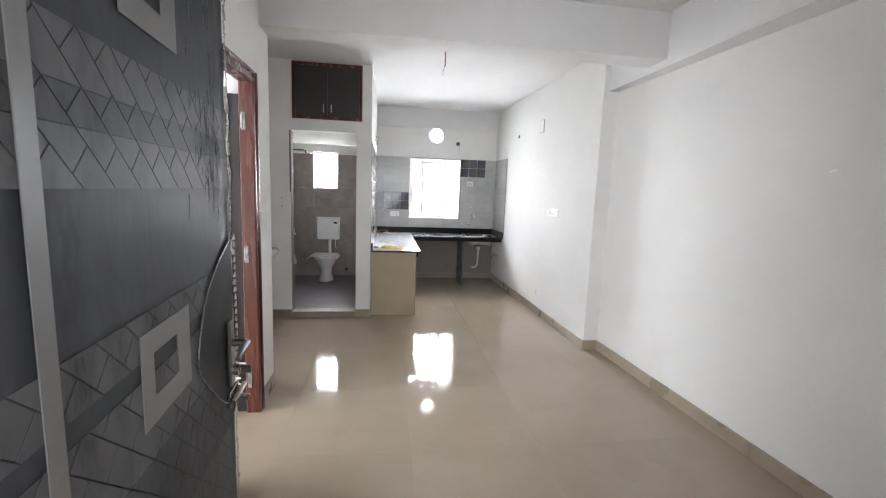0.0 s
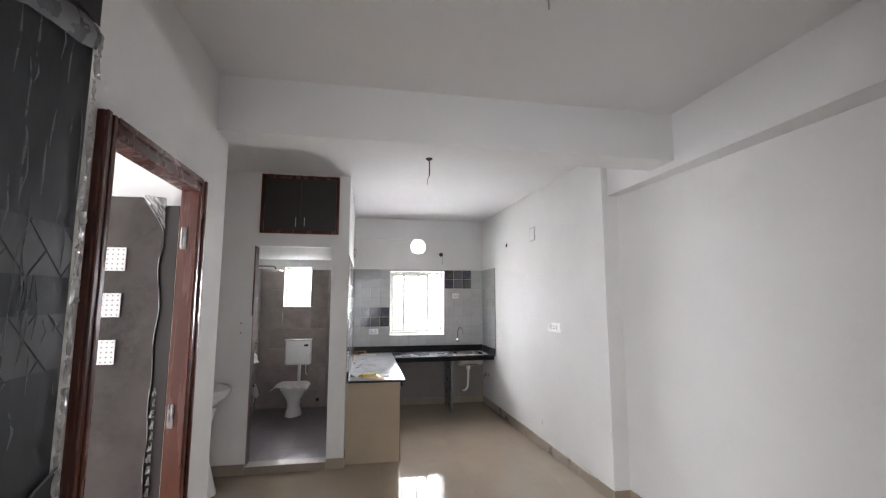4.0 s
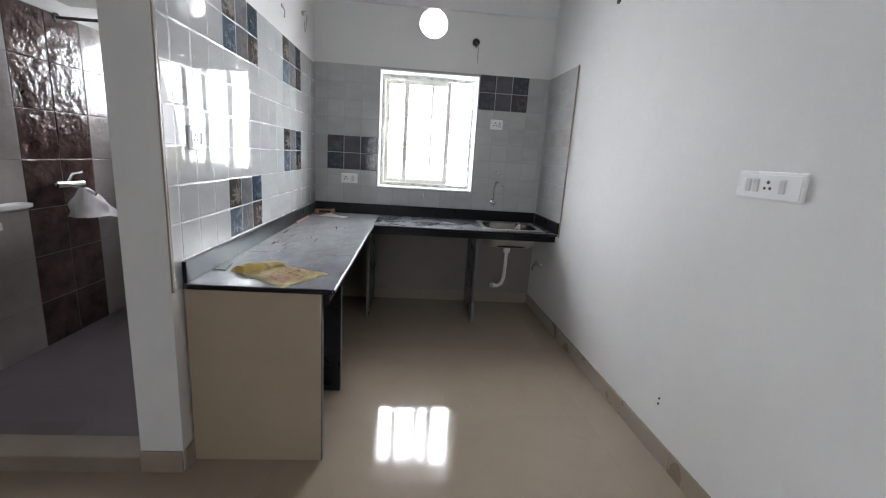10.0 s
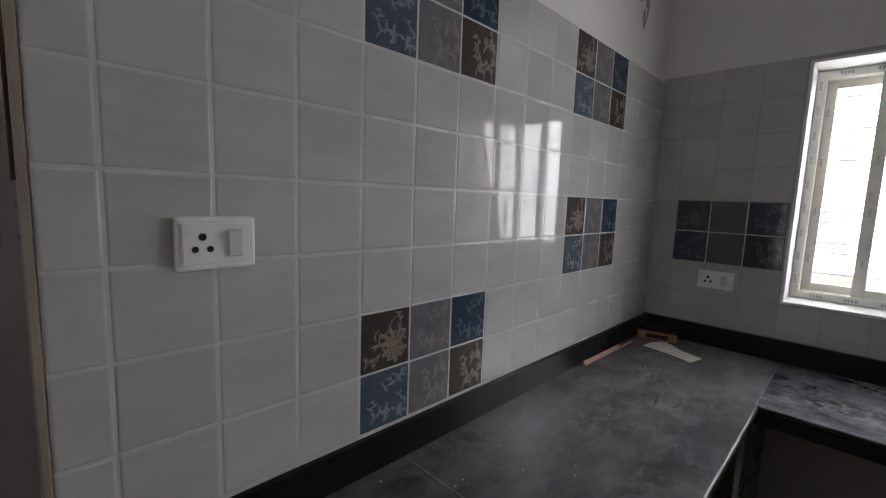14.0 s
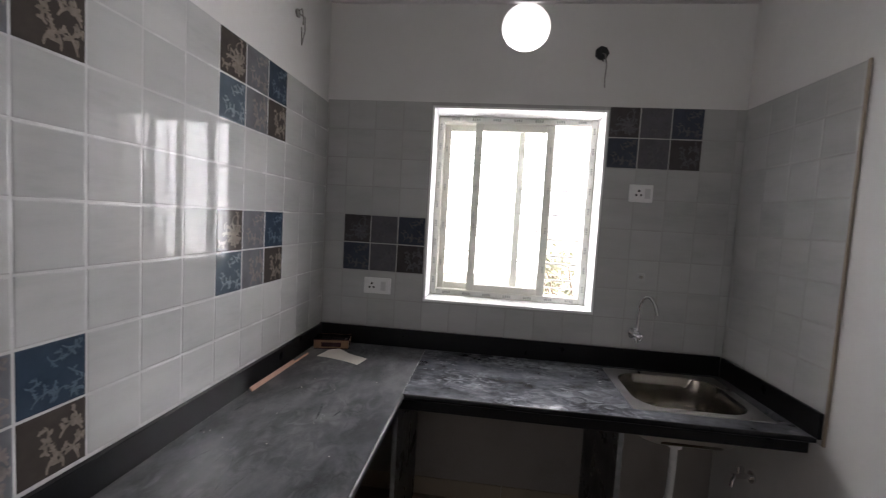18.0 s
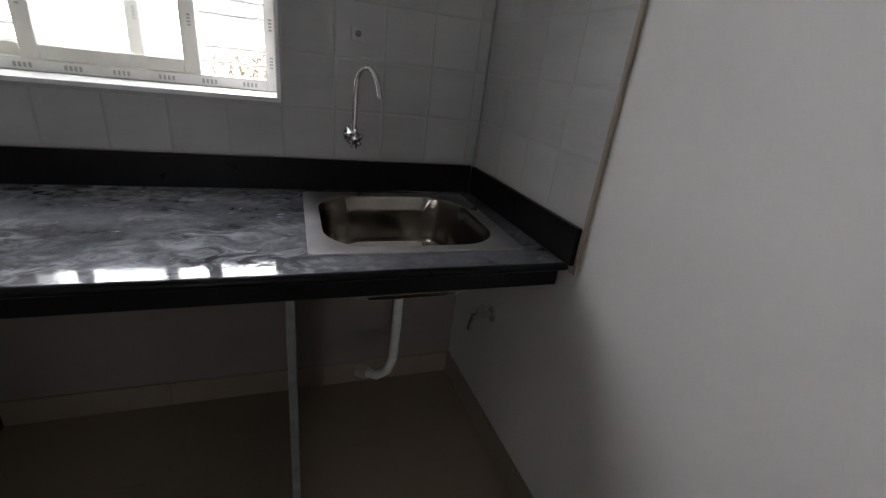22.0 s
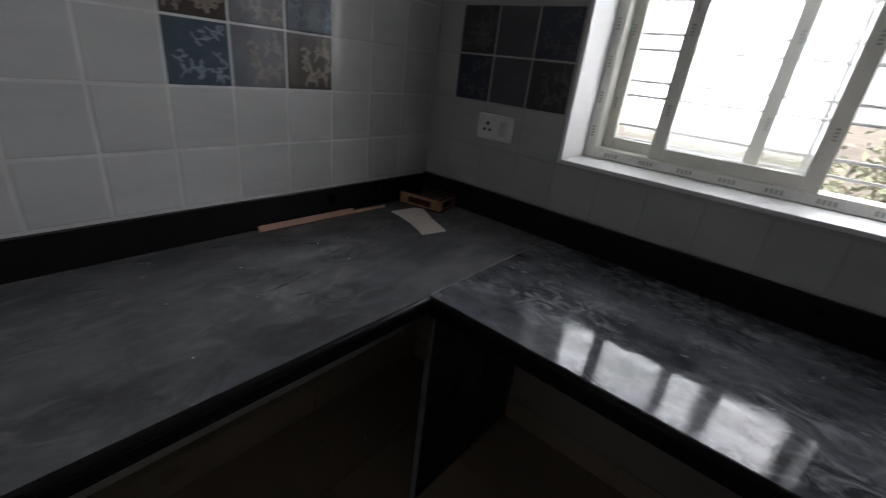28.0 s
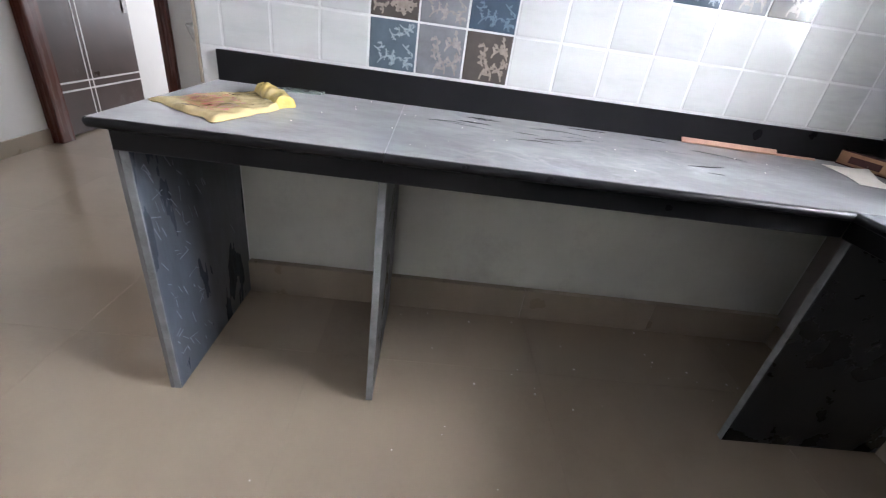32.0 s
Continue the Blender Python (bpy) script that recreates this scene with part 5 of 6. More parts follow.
def brick_band(z_lo, z_hi, u0, u1, angle=-42.0, bl=0.115, bh=0.058, gap=0.0015):
    """A band of slanting bricks printed on the film, cut off at its edges."""
    ca, sa = math.cos(radians(angle)), math.sin(radians(angle))
    for r in range(-34, 35):
        for k in range(-26, 27):
            a0, b0 = k * bl + (r % 2) * bl / 2, r * bh
            poly = []
            for a, b in ((a0 + gap, b0 + gap), (a0 + bl - gap, b0 + gap), (a0 + bl - gap, b0 + bh - gap), (a0 + gap, b0 + bh - gap)):
                poly.append((0.5 + a * ca - b * sa, 1.1 + a * sa + b * ca))
            for axis, lim, sg in ((0, u0, 1), (0, u1, -1), (1, z_lo, 1), (1, z_hi, -1)):
                poly = clip_poly(poly, axis, lim, sg)
                if len(poly) < 3:
                    break
            if len(poly) < 3:
                continue
            top = [band.verts.new((x, -0.0072, z)) for x, z in poly]
            bot = [band.verts.new((x, -0.0062, z)) for x, z in poly]
            band.faces.new(top)
            for q in range(len(poly)):
                band.faces.new((top[q], bot[q], bot[(q + 1) % len(poly)], top[(q + 1) % len(poly)]))


brick_band(1.703, 1.785, 0.0, MW - 0.015)
brick_band(1.560, 1.645, 0.0, MW - 0.015)
brick_band(1.238, 1.326, 0.0, MW - 0.10)
brick_band(1.030, 1.200, 0.0, MW - 0.10)
brick_band(0.450, 0.800, 0.0, MW - 0.015)
bmesh.ops.recalc_face_normals(band, faces=band.faces[:])
part("pattern_band", band, FILM_PALE, main, "pale grey slanting brick pattern on film")
band = bmesh.new()
brick_band(1.647, 1.701, 0.0, MW - 0.30)
brick_band(0.802, 1.028, 0.0, MW - 0.06)
bmesh.ops.recalc_face_normals(band, faces=band.faces[:])
part("pattern_band", band, FILM_DIM, main, "faint brick pattern under dull film")
part("tape_strip", box(MW - 0.868, MW - 0.832, -0.0095, -0.0076, 0.02, MH - 0.02), TAPE, main, "pale vertical tape strip")
for z0_, z1_ in ((1.098, 1.288), (1.850, 2.040)):
    sq = bmesh.new()
    u0_, u1_ = MW - 0.616, MW - 0.378
    for q in ((u0_, u1_, z0_, z0_ + 0.053), (u0_, u1_, z1_ - 0.048, z1_), (u0_, u0_ + 0.050, z0_ + 0.053, z1_ - 0.048), (u1_ - 0.072, u1_, z0_ + 0.053, z1_ - 0.048)):
        box(q[0], q[1], -0.0098, -0.0078, q[2], q[3], 0, sq)
    part("square_motif", sq, TAPE, main, "pale square outline motif")
T0, T1 = 0.84, 1.402


def tear_u(v):
    """How far the torn film draws back from the door's free edge, v running up the tear."""
    return 0.322 * math.sin(math.pi * min(max(v, 0.0), 1.0) ** 1.12) ** 0.8 * (1 + 0.03 * math.sin(17 * v))


part("torn_edge", rod([(MW - 0.004 - tear_u(k / 40), -0.0098 - 0.002 * abs(math.sin(k * 1.3)), T0 + (T1 - T0) * k / 40) for k in range(41)], [0.0012 + 0.0011 * abs(math.sin(k * 0.9)) for k in range(41)], n=6), FILM_WRINKLE, main, "pale torn film edge", True)
part("bare_patch", cloth(1, 1, 12, 30, lambda u, v: (MW - 0.003 - u * tear_u(v), -0.0088, T0 + (T1 - T0) * v), thick=0.0006), BARE_LAM, main, "torn bare patch round the lock")
wk = bmesh.new()
random.seed(31)
for k in range(75):
    xx = min(random.gauss(MW - 0.16, 0.07), MW - 0.02)
    zz, ln = random.uniform(1.46, 2.06) if k % 3 else random.uniform(1.55, 1.80), random.uniform(0.02, 0.11)
    if zz < T1 + 0.03 and xx > MW - 0.3:
        continue
    rod([(xx, -0.0068, zz), (xx + random.uniform(-0.006, 0.006), -0.0096, zz + ln * 0.5), (xx + random.uniform(-0.008, 0.010), -0.0068, zz + ln)], [0.0003, random.uniform(0.0007, 0.0016), 0.0003], wk, 5)
part("film_wrinkle", wk, FILM_WRINKLE, main, "standing wrinkles of the film", True)
part("lifted_film", cloth(1, 1, 40, 6, lambda u, v: (0.10 + (MW - 0.105) * u, -0.0080 - 0.007 * math.sin(math.pi * v), 1.995 + 0.135 * u ** 1.5 + (0.022 + 0.050 * abs(noise.noise(Vector((u * 11, 2.0, 0))))) * (1 - 2 * v)), thick=0.0005), FILM_WRINKLE, main, "pale lifted edge of the film", True)
part("bare_top", box(0.001, MW - 0.001, -0.0086, -0.0070, 2.155, MH - 0.004), BARE_LAM, main, "bare dark top of the leaf above the film")
edge_strip = part("lipping", box(MW + 0.0002, MW + 0.004, 0.002, 0.040, 0.012, MH - 0.002, 0.0008), LIPPING, main, "pale raw edge of the leaf")
lockset = part("lock_plate", box(MW - 0.088, MW - 0.040, -0.022, -0.0095, 0.935, 1.150, 0.006, seg=2), DARK_METAL, main, "dark bronze lock plate")
part("lever", rod([(MW - 0.064, -0.018, 1.075), (MW - 0.064, -0.058, 1.075), (MW - 0.072, -0.066, 1.075), (MW - 0.185, -0.066, 1.068)], [0.013, 0.012, 0.012, 0.008], n=10), DARK_METAL, lockset, "", True)
part("cylinder", rod([(MW - 0.064, -0.018, 0.985), (MW - 0.064, -0.040, 0.985)], 0.018, n=14), STEEL, lockset)
part("key", box(MW - 0.067, MW - 0.061, -0.075, -0.040, 0.972, 0.998, 0.002), STEEL, lockset, "steel key in the cylinder")
part("latch_plate", box(MW + 0.0042, MW + 0.0060, 0.008, 0.034, 0.93, 1.16), STEEL, main, "steel latch plate on the edge")
scr = bmesh.new()
random.seed(21)
for k in range(46):
    zz = 0.12 + k * 0.044
    if T0 + 0.06 < zz < T1 - 0.05:
        continue
    w_ = random.uniform(0.006, 0.022)
    merge(cloth(1, 1, 3, 4, lambda u, v: (MW - 0.010 + w_ * u + 0.002 * random.random(), -0.007 - 0.006 * random.random(), zz + 0.04 * v + 0.006 * random.random()), thick=0.0005), scr)
part("film_scraps", scr, WRAP, main, "torn clear wrap along the door edge")
kn = thing("door_bolt", "steel sliding door bolt below the lock", "bolt", at=HINGE_AT, rz=ang)
part("bolt_rod", rod([(MW - 0.11, -0.030, 0.895), (MW + 0.030, -0.030, 0.895)], 0.009, n=10), STEEL, kn)
part("bolt_plate", box(MW - 0.100, MW - 0.008, -0.020, -0.0092, 0.870, 0.920, 0.002), STEEL, kn)
part("bolt_knob", rod([(MW - 0.05, -0.030, 0.895), (MW - 0.05, -0.062, 0.885)], [0.006, 0.010], n=10), STEEL, kn)

# ---- alcove: wash basin and mirror ----
basin = thing("pedestal_basin", "white ceramic wash basin on a curved pedestal", "wash basin", at=(ALC_X, -2.76, 0))
BZ = 0.880


def basin_ring(s, z, x_off=0.0):
    """One level of the basin: flat at the wall, rounded in front."""
    pts = []
    for k in range(33):
        t = -math.pi / 2 + math.pi * k / 32
        pts.append((0.10 * 0 + x_off + max(0.0, 0.16 * s) + 0.30 * s * math.cos(t) ** 0.75 if abs(math.cos(t)) > 1e-6 else x_off + 0.16 * s, 0.258 * s * math.sin(t), z))
    pts += [(x_off + 0.004, 0.246 * s, z), (x_off + 0.004, -0.246 * s, z)]
    return pts


rings = [basin_ring(0.52, BZ - 0.175, 0.03), basin_ring(0.70, BZ - 0.16, 0.02), basin_ring(0.93, BZ - 0.075, 0.0), basin_ring(0.985, BZ - 0.02), basin_ring(1.0, BZ - 0.004), basin_ring(0.985, BZ + 0.004), basin_ring(0.93, BZ, 0.012),
         basin_ring(0.86, BZ - 0.012, 0.075), basin_ring(0.78, BZ - 0.06, 0.095), basin_ring(0.55, BZ - 0.115, 0.14), basin_ring(0.25, BZ - 0.125, 0.20)]
part("bowl", loft(rings), CERAMIC, basin, smooth=True)
prof = [(0.105, 0.0), (0.108, 0.02), (0.098, 0.10), (0.080, 0.28), (0.074, 0.42), (0.082, 0.56), (0.105, 0.66), (0.125, BZ - 0.16)]
own = lathe(prof, 24, squash=(0.95, 0.82))
for v in own.verts:
    v.co.x += 0.245 + 0.05 * (1 - v.co.z / 0.7) - 0.03 * math.sin(math.pi * v.co.z / 0.7)
part("pedestal", own, CERAMIC, basin, smooth=True)
btap = thing("basin_tap", "chrome swan-neck pillar tap on the basin", "tap", at=(ALC_X + 0.085, -2.70, BZ + 0.002))
part("base", lathe([(0.026, 0.0), (0.026, 0.006), (0.019, 0.012), (0.017, 0.06), (0.015, 0.065)], 16), CHROME, btap, smooth=True)
part("neck", rod([(0, 0, 0.05), (0, 0, 0.17)] + [(0.055 * (1 - math.cos(t)), 0, 0.17 + 0.06 * math.sin(t)) for t in (math.pi * k / 9 for k in range(1, 10))] + [(0.112, 0, 0.145)], 0.010, n=12), CHROME, btap, smooth=True)
part("lever", rod([(0, -0.012, 0.042), (0, -0.055, 0.048), (0.02, -0.060, 0.05)], 0.008, n=8), CHROME, btap, smooth=True)
part("cross_handle", rod([(0.010, 0.0, 0.052), (0.050, 0.004, 0.056), (0.072, 0.004, 0.054)], [0.012, 0.010, 0.012], n=10), CHROME, btap, smooth=True)
part("overflow", rod([(0.30, -0.20, -0.05), (0.305, -0.206, -0.05)], 0.007, n=10), BLACK, btap)
trap = thing("bottle_trap", "white and dark waste trap behind the pedestal", "pipe", at=(ALC_X, -2.80, 0))
part("trap", rod([(0.14, -0.04, 0.72), (0.14, -0.04, 0.58), (0.10, -0.04, 0.54), (0.01, -0.04, 0.54)], 0.02, n=12), PLASTIC, trap, smooth=True)
part("hose", rod([(0.11, 0.0, 0.62), (0.12, 0.01, 0.45), (0.06, 0.0, 0.36), (0.01, 0.0, 0.34)], 0.009, n=8), DARK_METAL, trap)
part("cap", box(0.002, 0.038, -0.022, 0.022, 0.24, 0.33, 0.008), DARK_METAL, trap, "dark grey hanging cover")
mir = thing("wall_mirror", "rectangular wall mirror held by small chrome clips", "mirror")
part("backing", box(ALC_X + 0.001, ALC_X + 0.008, -2.900, -2.425, 1.265, 1.945, 0.001), PLASTIC_GREY, mir)
part("glass", box(ALC_X + 0.0085, ALC_X + 0.013, -2.895, -2.430, 1.270, 1.940, 0.003), MIRROR, mir, "mirror glass")
rim = bmesh.new()
for q in ((-2.900, -2.878, 1.265, 1.945), (-2.447, -2.425, 1.265, 1.945), (-2.878, -2.447, 1.265, 1.290), (-2.878, -2.447, 1.920, 1.945)):
    box(ALC_X + 0.0132, ALC_X + 0.0165, q[0], q[1], q[2], q[3], 0.0012, rim)
part("rim", rim, PLASTIC_GREY, mir, "pale bevelled rim")
for yy in (-2.84, -2.48):
    part("clip", rod([(ALC_X + 0.016, yy, 1.31), (ALC_X + 0.024, yy, 1.31)], 0.011, n=12), CHROME, mir)
for zz, nm in ((1.425, "wall_plug"), (1.33, "wall_plug")):
    plug = tagged(part(nm, rod([(-1.028, BATH_Y, zz), (-1.028, BATH_Y - 0.006, zz)], 0.008, n=12), WIRE), "grey plugged pipe end in the white wall", "pipe end")

# ---- bathroom ----
wc = thing("toilet", "white ceramic toilet with a plastic-wrapped seat", "toilet", at=(-0.80, 0.0, 0.03))


def oval(rx, ry, cy, z, n=28):
    return [(rx * math.cos(t), cy + ry * math.sin(t), z) for t in (2 * math.pi * k / n for k in range(n))]


part("pan", loft([oval(0.115, 0.20, -0.36, 0.0), oval(0.11, 0.19, -0.36, 0.03), oval(0.085, 0.15, -0.36, 0.13), oval(0.10, 0.16, -0.38, 0.22), oval(0.165, 0.225, -0.41, 0.33), oval(0.185, 0.25, -0.41, 0.375), oval(0.18, 0.245, -0.41, 0.39), oval(0.13, 0.18, -0.42, 0.385), oval(0.09, 0.12, -0.42, 0.28)]), CERAMIC, wc, smooth=True)
part("seat_cover", loft([oval(0.19, 0.245, -0.41, 0.392), oval(0.195, 0.25, -0.41, 0.402), oval(0.19, 0.245, -0.41, 0.414), oval(0.12, 0.17, -0.41, 0.420)]), PLASTIC, wc, smooth=True)
random.seed(2)
part("plastic_wrap", cloth(1, 1, 22, 16, lambda u, v: (-0.27 + 0.48 * u + 0.02 * noise.noise(Vector((u * 4, v * 4, 0))), -0.66 + 0.46 * v, 0.432 + 0.012 * noise.noise(Vector((u * 7, v * 7, 3))) - 0.05 * max(0, abs(u - 0.5) - 0.36) * 6), thick=0.0008), BAG_WHITE, wc, "white plastic wrapping", True)
cis = thing("toilet_cistern", "white plastic wall cistern with a black flush lever", "cistern", at=(-0.80, 0.0, 0.0))
part("tank", box(-0.185, 0.185, -0.155, -0.002, 0.68, 1.03, 0.025, seg=3), PLASTIC, cis, smooth=True)
part("lid", box(-0.192, 0.192, -0.162, -0.002, 1.032, 1.055, 0.008, seg=2), PLASTIC, cis, smooth=True)
part("flush_lever", box(0.09, 0.15, -0.172, -0.156, 0.955, 0.985, 0.005), BLACK, cis)
part("flush_pipe", rod([(0.02, -0.07, 0.70), (0.02, -0.07, 0.47), (0.015, -0.10, 0.40)], 0.024, n=12), PLASTIC, cis, smooth=True)
part("inlet_hose", rod([(0.11, -0.06, 0.69), (0.11, -0.055, 0.55), (0.12, -0.01, 0.52)], 0.008, n=8), PLASTIC, cis)
outl = thing("black_floor_outlet", "small black outlet cap by the toilet", "outlet")
part("cap", rod([(-0.50, 0.002, 0.16), (-0.50, -0.09, 0.16)], 0.026, n=12), BLACK, outl)
shower = thing("shower_head", "square overhead shower on a dark wall arm", "shower")
part("arm", rod([(-1.392, -0.94, 2.095), (-1.05, -0.94, 2.095), (-1.02, -0.94, 2.085), (-1.01, -0.94, 2.055)], 0.010, n=10), DARK_METAL, shower, smooth=True)
part("plate", box(-1.085, -0.935, -1.015, -0.865, 2.038, 2.050, 0.003), STEEL, shower)
part("rosette", rod([(-1.392, -0.94, 2.095), (-1.384, -0.94, 2.095)], 0.028, n=16), DARK_METAL, shower)
mixer = thing("wall_mixer", "chrome wall mixer half wrapped in a white bag", "mixer tap")
part("body", rod([(-1.345, -1.16, 1.06), (-1.345, -0.94, 1.06)], 0.022, n=12), CHROME, mixer, smooth=True)
for yy in (-1.15, -0.95):
    part("union", rod([(-1.39, yy, 1.06), (-1.345, yy, 1.06)], 0.016, n=10), CHROME, mixer)
part("lever", rod([(-1.345, -1.06, 1.08), (-1.32, -1.05, 1.13), (-1.27, -1.03, 1.145)], 0.010, n=8), CHROME, mixer, smooth=True)
part("spout", rod([(-1.345, -1.05, 1.05), (-1.28, -1.04, 1.03), (-1.20, -1.03, 1.00)], 0.014, n=10), CHROME, mixer, smooth=True)


def hung_bag(name, x, y, z, w, h, label, seed):
    """A plastic bag tied over a fitting: pinched at the top, wide and ragged below."""
    def sh(u, v):
        spread = 0.12 + 0.88 * (1 - v) ** 0.7
        a = 2 * math.pi * u
        r = w * 0.5 * spread * (1 + 0.28 * noise.noise(Vector((math.cos(a) * 2, math.sin(a) * 2, v * 3 + seed))))
        return (x + r * 0.6 * math.cos(a), y + r * math.sin(a) + 0.06 * (1 - v), z - h * (1 - v) * (1 + 0.2 * noise.noise(Vector((a, seed, 0)))))
    return tagged(part(name, cloth(1, 1, 26, 12, sh, thick=0.0008), BAG_WHITE, smooth=True), label, "bag", "bags over fittings")


hung_bag("plastic_cover", -1.27, -1.03, 1.04, 0.34, 0.19, "white plastic bag tied over the mixer", 1.0)
hung_bag("plastic_cover", -1.30, -0.52, 0.50, 0.16, 0.17, "white plastic bag tied over the low tap", 4.0)
lowtap = thing("low_tap", "small dark bib tap low on the bathroom wall", "tap")
part("body", rod([(-1.392, -0.56, 0.49), (-1.31, -0.56, 0.49), (-1.29, -0.56, 0.47)], 0.013, n=10), DARK_METAL, lowtap)
part("hose", rod([(-1.30, -0.50, 0.36), (-1.31, -0.50, 0.26), (-1.33, -0.49, 0.20)], 0.007, n=8), PLASTIC, lowtap)
stop = thing("stop_tap", "small chrome stop tap on the bathroom wall", "tap")
part("body", rod([(-1.392, -0.52, 1.005), (-1.33, -0.52, 1.005), (-1.32, -0.52, 0.97)], 0.014, n=10), CHROME, stop, smooth=True)
part("rosette", rod([(-1.391, -0.52, 1.005), (-1.384, -0.52, 1.005)], 0.028, n=16), CHROME, stop)
part("handle", box(-1.350, -1.250, -0.530, -0.510, 1.040, 1.052, 0.003), CHROME, stop, "flat chrome lever")
part("spindle", rod([(-1.335, -0.52, 1.01), (-1.335, -0.52, 1.041)], 0.010, n=10), CHROME, stop)
bib = thing("bib_tap", "small dark bib tap low on the bathroom wall by the door", "tap")
part("body", rod([(-1.392, -1.79, 0.475), (-1.33, -1.79, 0.475), (-1.29, -1.79, 0.470), (-1.275, -1.79, 0.445)], [0.013, 0.013, 0.011, 0.010], n=10), DARK_METAL, bib, smooth=True)
part("rosette", rod([(-1.391, -1.79, 0.475), (-1.384, -1.79, 0.475)], 0.027, n=16), DARK_METAL, bib)
part("lever", box(-1.345, -1.285, -1.797, -1.783, 0.497, 0.505, 0.002), CHROME, bib)
part("spindle", rod([(-1.338, -1.79, 0.48), (-1.338, -1.79, 0.500)], 0.008, n=8), CHROME, bib)
part("wrap", cloth(1, 1, 6, 8, lambda u, v: (-1.36 + 0.05 * u + 0.01 * noise.noise(Vector((u * 4, v * 5, 1))), -1.815 + 0.05 * u * v + 0.012 * noise.noise(Vector((u * 6, v * 7, 3))), 0.49 + 0.10 * v), thick=0.0008), BAG_WHITE, bib, "scrap of white wrapping", True)
dish = thing("soap_dish", "small pale soap dish on the bathroom wall", "soap dish")
part("tray", loft([[(x, y, z) for x, y in rounded(-1.385 + i, -1.285 - i, -1.60 + i, -1.39 - i, 0.03)] for i, z in ((0.012, 0.948), (0.002, 0.956), (0.0, 0.974), (0.004, 0.976), (0.014, 0.962))]), CERAMIC, dish, smooth=True)
part("bracket", box(-1.392, -1.382, -1.52, -1.47, 0.935, 0.975, 0.003), CHROME, dish)
shelf = thing("soap_shelf", "small white ceramic wall shelf in the bathroom", "shelf")
part("tray", box(-1.392, -1.28, -1.89, -1.62, 0.870, 0.888, 0.006, seg=2), CERAMIC, shelf)
part("lip", box(-1.392, -1.385, -1.89, -1.62, 0.888, 0.925, 0.002), CERAMIC, shelf)
part("front_edge", box(-1.288, -1.278, -1.89, -1.62, 0.852, 0.895, 0.003), CERAMIC, shelf)
strip = tagged(part("door_stop_strip", box(BD[0] - 0.006, BD[0] + 0.006, BATH_Y - 0.010, BATH_Y + 0.03, 1.50, 2.198, 0.003), WOOD_RED), "ragged brown wooden strip left on the bathroom jamb", "wood strip")

# small leavings
crumbs = bmesh.new()
rnd_c = random.Random(77)


def crumb(x, y, z, r):
    own = bmesh.new()
    bmesh.ops.create_icosphere(own, subdivisions=1, radius=r)
    for v in own.verts:
        v.co = Vector((v.co.x * rnd_c.uniform(0.7, 1.3), v.co.y * rnd_c.uniform(0.7, 1.3), v.co.z * 0.6)) + Vector((x, y, z + r * 0.45))
    merge(own, crumbs)


for k in range(26):
    crumb(rnd_c.uniform(0.05, 0.52), rnd_c.uniform(-1.65, -0.1), 0.0, rnd_c.uniform(0.0018, 0.0045))
for k in range(10):
    crumb(rnd_c.uniform(0.6, 1.4), rnd_c.uniform(-2.6, -1.2), 0.0, rnd_c.uniform(0.0015, 0.003))
tagged(part("floor_crumbs", crumbs, CRUMB), "small pale mortar crumbs scattered on the floor", "debris", kind="stuff")
crumbs = bmesh.new()
for k in range(30):
    crumb(rnd_c.uniform(0.05, 0.55), rnd_c.uniform(-1.95, -0.4), TOP, rnd_c.uniform(0.0010, 0.0026))
tagged(part("worktop_crumbs", crumbs, CRUMB), "tiny pale crumbs and dust on the worktop", "debris", kind="stuff")
for zz in (0.262, 0.290):
    tagged(part("wall_plug", rod([(kitchen_right(-2.2), -2.2, zz), (kitchen_right(-2.2) - 0.004, -2.2, zz)], 0.006, n=10), DARK_METAL), "small dark screw plug in the kitchen wall", "plug", "wall plugs")

# ---- outside the kitchen window ----
ground = tagged(part("ground", box(-400, 400, 0.3, 800, -0.75, -0.55), GROUND), "dry sunlit ground with scattered growth", "ground", kind="structure")
haze = bpy.data.materials.new("bright_overcast_haze")
haze.use_nodes = True
hb = haze.node_tree.nodes["Principled BSDF"]
hb.inputs["Base Color"].default_value = rgb(0, 0, 0)
hb.inputs["Emission Color"].default_value = rgb(0.97, 0.99, 1.0)
hb.inputs["Emission Strength"].default_value = 0.9
tagged(part("backdrop", box(-220, 220, 90, 91, -0.6, 120), haze), "blank white overcast sky beyond the fields", "sky", kind="structure")


